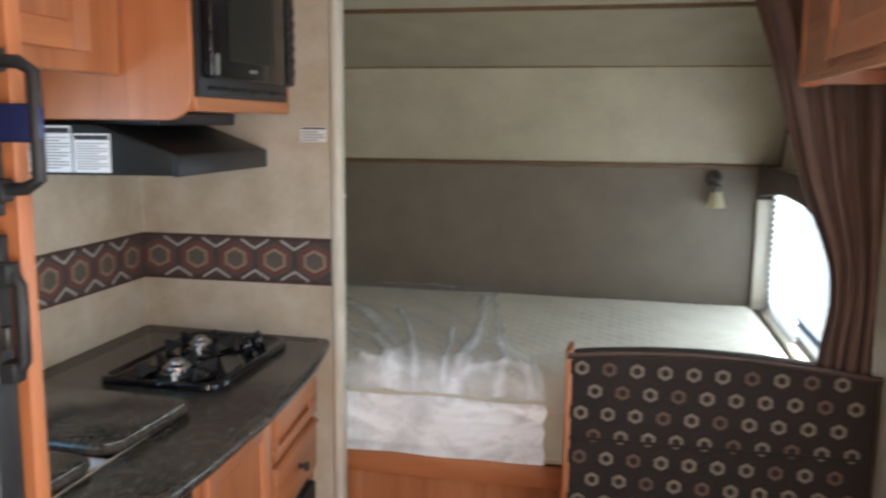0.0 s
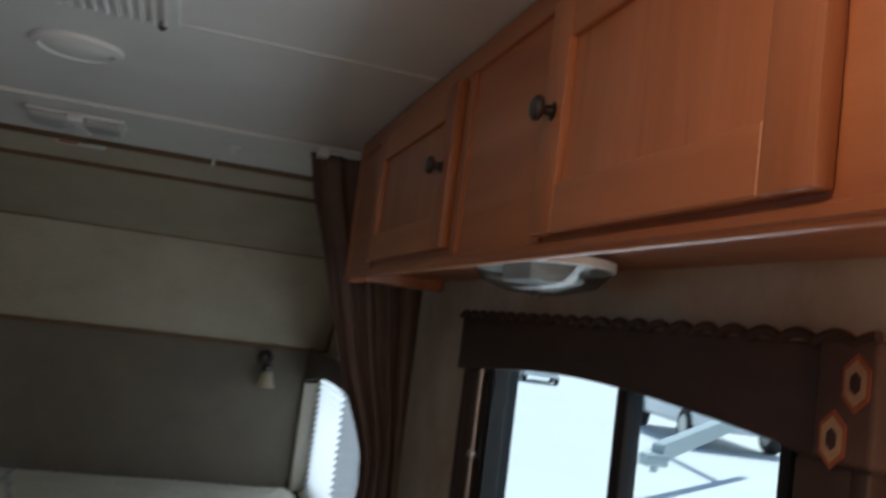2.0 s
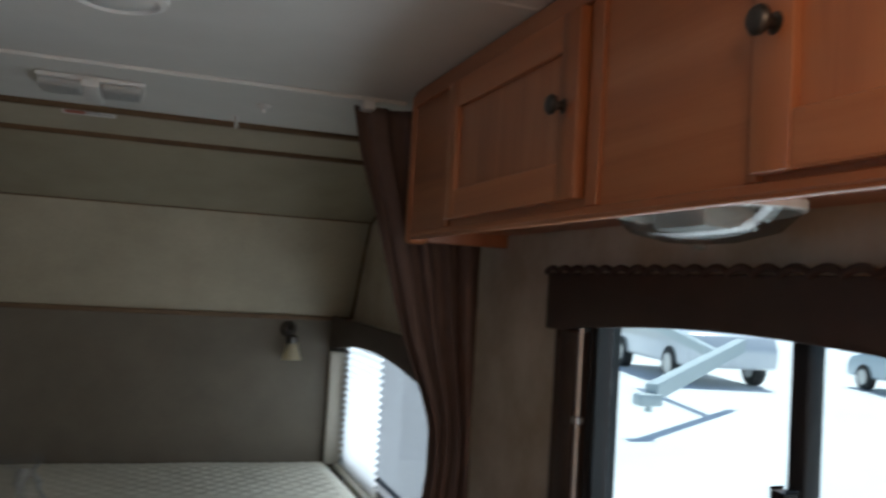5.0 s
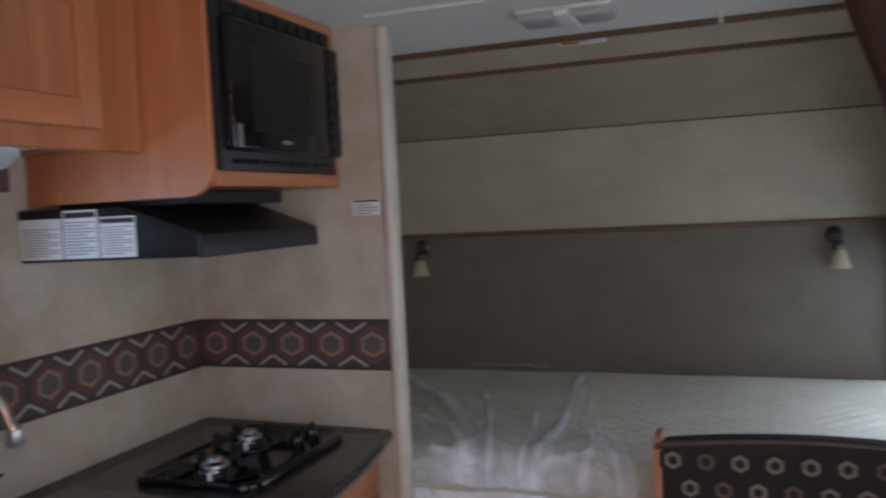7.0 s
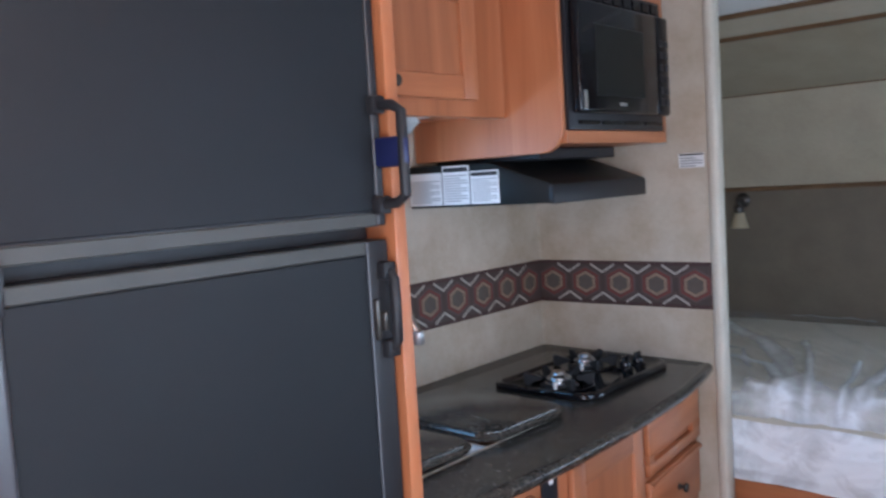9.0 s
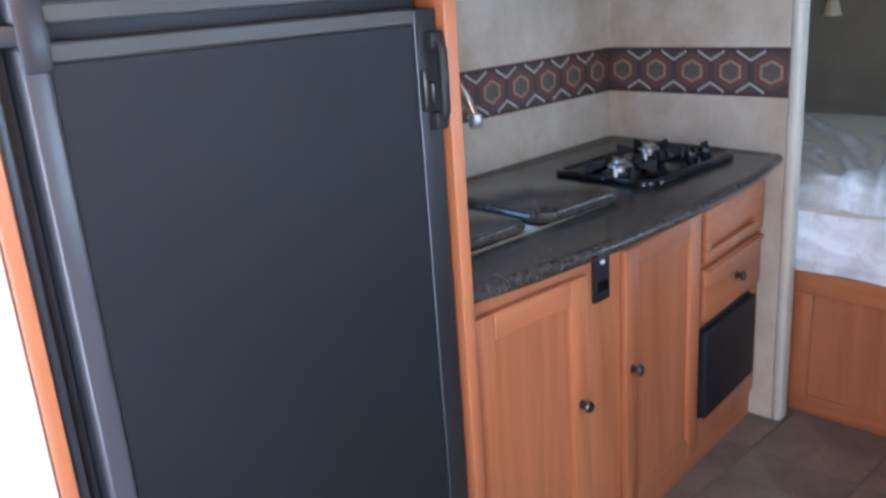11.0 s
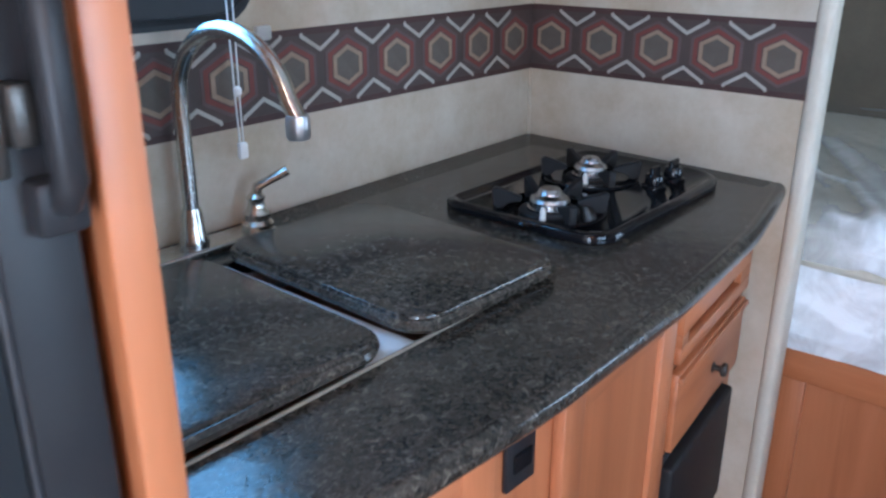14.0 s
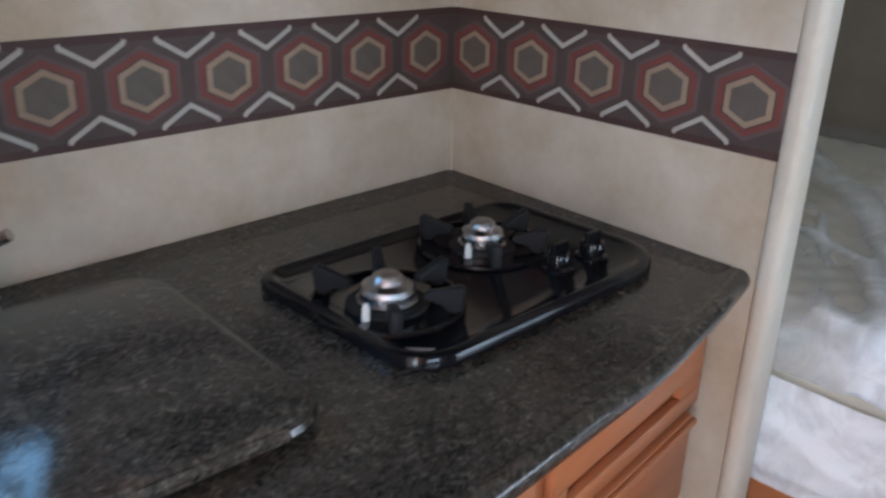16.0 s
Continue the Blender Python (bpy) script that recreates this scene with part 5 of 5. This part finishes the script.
for j in range(80):
    for i in range(90):
        bm.faces.new((rows_[j][i], rows_[j][i + 1], rows_[j + 1][i + 1], rows_[j + 1][i]))
cl = part("cloth", bm, CURTAIN, cur_, smooth=80)
sol = cl.modifiers.new("thickness", "SOLIDIFY")
sol.thickness = 0.003
track = thing("curtain_track", "white metal curtain track across the ceiling", "curtain track", (1.3, -0.12, CEILZ))
part("rail", box(PX + 0.03, 1.80, -0.124, -0.112, CEILZ - 0.010, CEILZ - 0.0005, 0.002, 2), CEIL, track)
part("end_bracket", box(1.69, 1.72, -0.14, -0.10, CEILZ - 0.034, CEILZ - 0.010, 0.003), WHITE, track)

# dinette bench
bench = thing("dinette_bench", "dinette bench with dark brown hexagon upholstery and wood frame", "bench", (1.67, -0.3, FLOOR))
BX0, BX1, BYF = 1.288, W - 0.006, -0.165
arch = [(BX0 + (BX1 - BX0) * k / 24, 0.935 + 0.034 * math.sin(math.pi * min(1, (k / 24) * 0.93 + 0.1)) ** 0.8) for k in range(25)]
part("backrest", prism([(BX0 + 0.012, BYF, 0.44)] + [(x if k else x + 0.012, BYF, z) for k, (x, z) in enumerate(arch)] + [(BX1, BYF, 0.44)], (0, 0.09, 0), 0.008, 3), BENCHCLOTH, bench)
part("top_piping", tube([(x, BYF + 0.004, z + 0.002) for x, z in arch], 0.009, 8), VALANCE, bench, "brown piping")
part("top_piping", tube([(BX0 + 0.01 + (BX1 - BX0 - 0.02) * k / 20, BYF - 0.004, 0.735) for k in range(21)], 0.004, 6), BENCHCLOTH, bench)
part("back_board", prism([(BX0, BYF + 0.09, FLOOR)] + [(x, BYF + 0.09, z - 0.01) for x, z in arch] + [(BX1, BYF + 0.09, FLOOR)], (0, 0.018, 0), 0.002, 1), WOOD_Z, bench)
part("end_post", box(BX0 - 0.004, BX0 + 0.013, BYF + 0.0, BYF + 0.108, FLOOR, 0.964, 0.004, 2), WOOD_Z, bench)
part("seat_cushion", box(BX0 + 0.012, BX1, -0.66, BYF - 0.002, 0.41, 0.525, 0.025, 4), BENCHCLOTH, bench)
part("seat_box", box(BX0, BX1, -0.62, BYF + 0.09, FLOOR, 0.41, 0.003), WOOD_Z, bench)
row, z = 0, 0.922
while z > 0.54:
    x, k = BX0 + 0.038 + (0.0345 if row % 2 else 0), 0
    while x < BX1 - 0.02:
        top = [q for q in arch if q[0] <= x][-1][1]
        if z < top - 0.02:
            at_ = Vector((x, BYF - 0.0006, z))
            rust = (k * 2 + row * 3) % 7 in (2, 5)
            piece("hexagon", "bench" + str(rust), lambda: hex_ring(bmesh.new(), Vector(), UX, UZ, -UY, 0.0105, 0.0195, 0.0016, 1.0), HEXMID if rust else HEXLIGHT, bench, at_)
            piece("hexagon_outline", "benchline", lambda: hex_ring(bmesh.new(), Vector(), UX, UZ, -UY, 0.0275, 0.0335, 0.001, 1.0), HEXLINE, bench, at_)
        x += 0.069
        k += 1
    z -= 0.0595
    row += 1

# ---- ceiling fittings ----
det = thing("ceiling_light_fixture", "flat white two-lens ceiling light above the bed", "ceiling light", (1.08, 0.3, CEILZ))
part("base", box(0.96, 1.20, 0.04, 0.17, CEILZ - 0.012, CEILZ - 0.0005, 0.004, 2), WHITE, det)
part("centre_bar", box(1.06, 1.10, 0.03, 0.26, CEILZ - 0.028, CEILZ - 0.010, 0.004, 2), WHITE, det)
for a, b in ((0.965, 1.058), (1.102, 1.195)):
    part("lens", box(a, b, 0.045, 0.165, CEILZ - 0.03, CEILZ - 0.012, 0.008, 3), LAMPGLASS, det)
tn = Vector((0, TRIM[0] - TOP[0], TRIM[1] - TOP[1])).normalized()
nn = Vector((0, tn.z, -tn.y))
lb = Vector((0.98, TOP[0], TOP[1] - 0.002)) + tn * 0.022 + nn * 0.001
wl = notice("ceiling_label", lb, UX, tn, nn, 0.14, 0.03, 2, "small white warning label with red marks under ceiling", None)
q = [lb + UX * 0.006 + nn * 0.0014 + tn * 0.005, lb + UX * 0.06 + nn * 0.0014 + tn * 0.005]
part("red_mark", prism([q[0], q[1], q[1] + tn * 0.018, q[0] + tn * 0.018], nn * 0.0006), REDINK, wl)
dome = thing("ceiling_speaker", "round white ceiling speaker with a shallow rim", "ceiling speaker", (1.16, -0.62, CEILZ))
part("rim", lathe([(0.082, 0), (0.08, -0.008), (0.068, -0.012), (0.066, -0.006), (0.05, -0.004)], (1.16, -0.62, CEILZ - 0.0005), n=40), WHITE, dome)
part("grille", lathe([(0.062, 0), (0.05, -0.008), (0.02, -0.011), (0.001, -0.0115)], (1.16, -0.62, CEILZ - 0.004), n=36), CEIL, dome)
hk = thing("curtain_hook", "small white ceiling hook above the bed", "hook", (1.52, 0.2, CEILZ))
part("base", lathe([(0.018, 0), (0.018, -0.006), (0.006, -0.012), (0.006, -0.022)], (1.489, 0.13, CEILZ - 0.0005), n=18), WHITE, hk)
part("peg", lathe([(0.005, 0), (0.005, -0.03), (0.002, -0.034)], (1.441, 0.34, CEILZ - 0.0005), n=12), WHITE, hk)
av = thing("ceiling_vent", "white slatted ceiling air vent", "air vent", (1.2, -0.99, CEILZ))
part("frame", box(1.08, 1.345, -1.13, -0.895, CEILZ - 0.012, CEILZ - 0.0005, 0.004, 2), WHITE, av)
for k in range(14):
    part("slat", box(1.092 + 0.0175 * k, 1.100 + 0.0175 * k, -1.115, -0.91, CEILZ - 0.02, CEILZ - 0.012, 0.002), WHITE, av)
part("latch", lathe([(0.006, 0), (0.007, -0.01), (0.002, -0.014)], (1.32, -0.91, CEILZ - 0.012), n=12), PEWTER, av)

# ---- outside ----
struct("trailer_base", box(-T + 0.05, W + T - 0.05, YEND - T + 0.05, YB + T - 0.05, -0.56, FLOOR - 0.062), WHITE, "plain white skirt under the trailer floor", "trailer base")
struct("ground", box(-60, 60, -60, 60, -0.62, -0.55), CONCRETE, "pale sunlit concrete lot around the trailer", "ground")


def car(x, y, rz, paint, label, size=1.0):
    base_z = -0.55
    c = thing("parked_car", label, "car", (0, 0, 0), "parked cars")
    prof = [(-2.2, 0.35), (-2.25, 0.7), (-2.1, 0.95), (-1.45, 1.02), (-0.85, 1.42), (0.55, 1.45), (1.25, 1.0), (2.05, 0.85), (2.25, 0.6), (2.2, 0.32)]
    part("body", prism([(a, -0.86, b) for a, b in prof], (0, 1.72, 0), 0.07, 3), paint, c)
    part("side_glass", prism([(-1.25, -0.868, 1.02), (-0.8, -0.868, 1.36), (0.5, -0.868, 1.38), (1.05, -0.868, 1.02)], (0, 1.736, 0)), BLACKGLOSS, c)
    for wx in (-1.4, 1.4):
        for wy in (-0.9, 0.70):
            w = part("wheel", lathe([(0.32, 0), (0.335, 0.03), (0.335, 0.17), (0.32, 0.2)], (wx, wy, 0.335), (0, 1, 0), 28), TYRE, c)
            part("rim", lathe([(0.2, 0), (0.18, 0.01), (0.05, 0.012), (0.05, 0.22), (0.2, 0.222)], (wx, wy - 0.01, 0.335), (0, 1, 0), 24), ALU, w)
    c.matrix_basis = pose(x, y, base_z, 0, 0, rz) @ Matrix.Scale(size, 4)
    return c


car(15.4, 17.8, 77, CARWHITE, "large white van parked on the concrete lot", 1.35)
car(19.6, 13.6, 76, CARBLUE, "pale blue sedan parked on the concrete lot")
car(19.5, 38.0, 70, CARWHITE, "white car parked further back on the lot")
tr = thing("trailer_hitch", "pale grey trailer A-frame with a coupler", "trailer hitch", (8.5, 8.9, -0.55))


def beam(a, b, w, h):
    a, b = Vector(a), Vector(b)
    d = (b - a).normalized()
    s = Vector((-d.y, d.x, 0)).normalized() * w / 2
    return prism([a - s, a + s, b + s, b - s], (0, 0, h), 0.01, 1)


part("beam", beam((8.5, 8.9, -0.02), (12.6, 12.0, 0.55), 0.2, 0.26), HITCH, tr)
part("brace", beam((11.4, 11.15, 0.42), (12.6, 15.2, 0.85), 0.16, 0.2), HITCH, tr)
part("coupler", box(8.2, 8.6, 8.72, 8.95, -0.08, 0.1, 0.03, 2), HITCH, tr)
part("coupler_pin", lathe([(0.05, 0), (0.06, 0.02), (0.05, 0.1)], (8.42, 8.84, -0.17), n=16), HITCH, tr)

# ---- floor tiles, last ----
fl = tagged(thing("floor", "mottled brown stone-look vinyl tile floor", "floor", (1.0, -0.8, FLOOR)), kind="structure")
TS = 0.305
tile_mesh = None
for i in range(7):
    for j in range(17):
        x, y = 0.02 + TS * (i + 0.5), 0.115 - TS * (j + 0.5)
        if tile_mesh is None:
            bm = box(-TS / 2 + 0.002, TS / 2 - 0.002, -TS / 2 + 0.002, TS / 2 - 0.002, -0.006, 0.0, 0.0015)
            tile_mesh = bpy.data.meshes.new("tile")
            bm.to_mesh(tile_mesh)
            bm.free()
            tile_mesh.materials.append(TILEMAT)
        if x + TS / 2 > W + 0.12 or y - TS / 2 < YEND:
            continue
        t = new("tile", tile_mesh)
        t.parent = fl
        t.location = Vector((x, y, FLOOR)) - fl.location
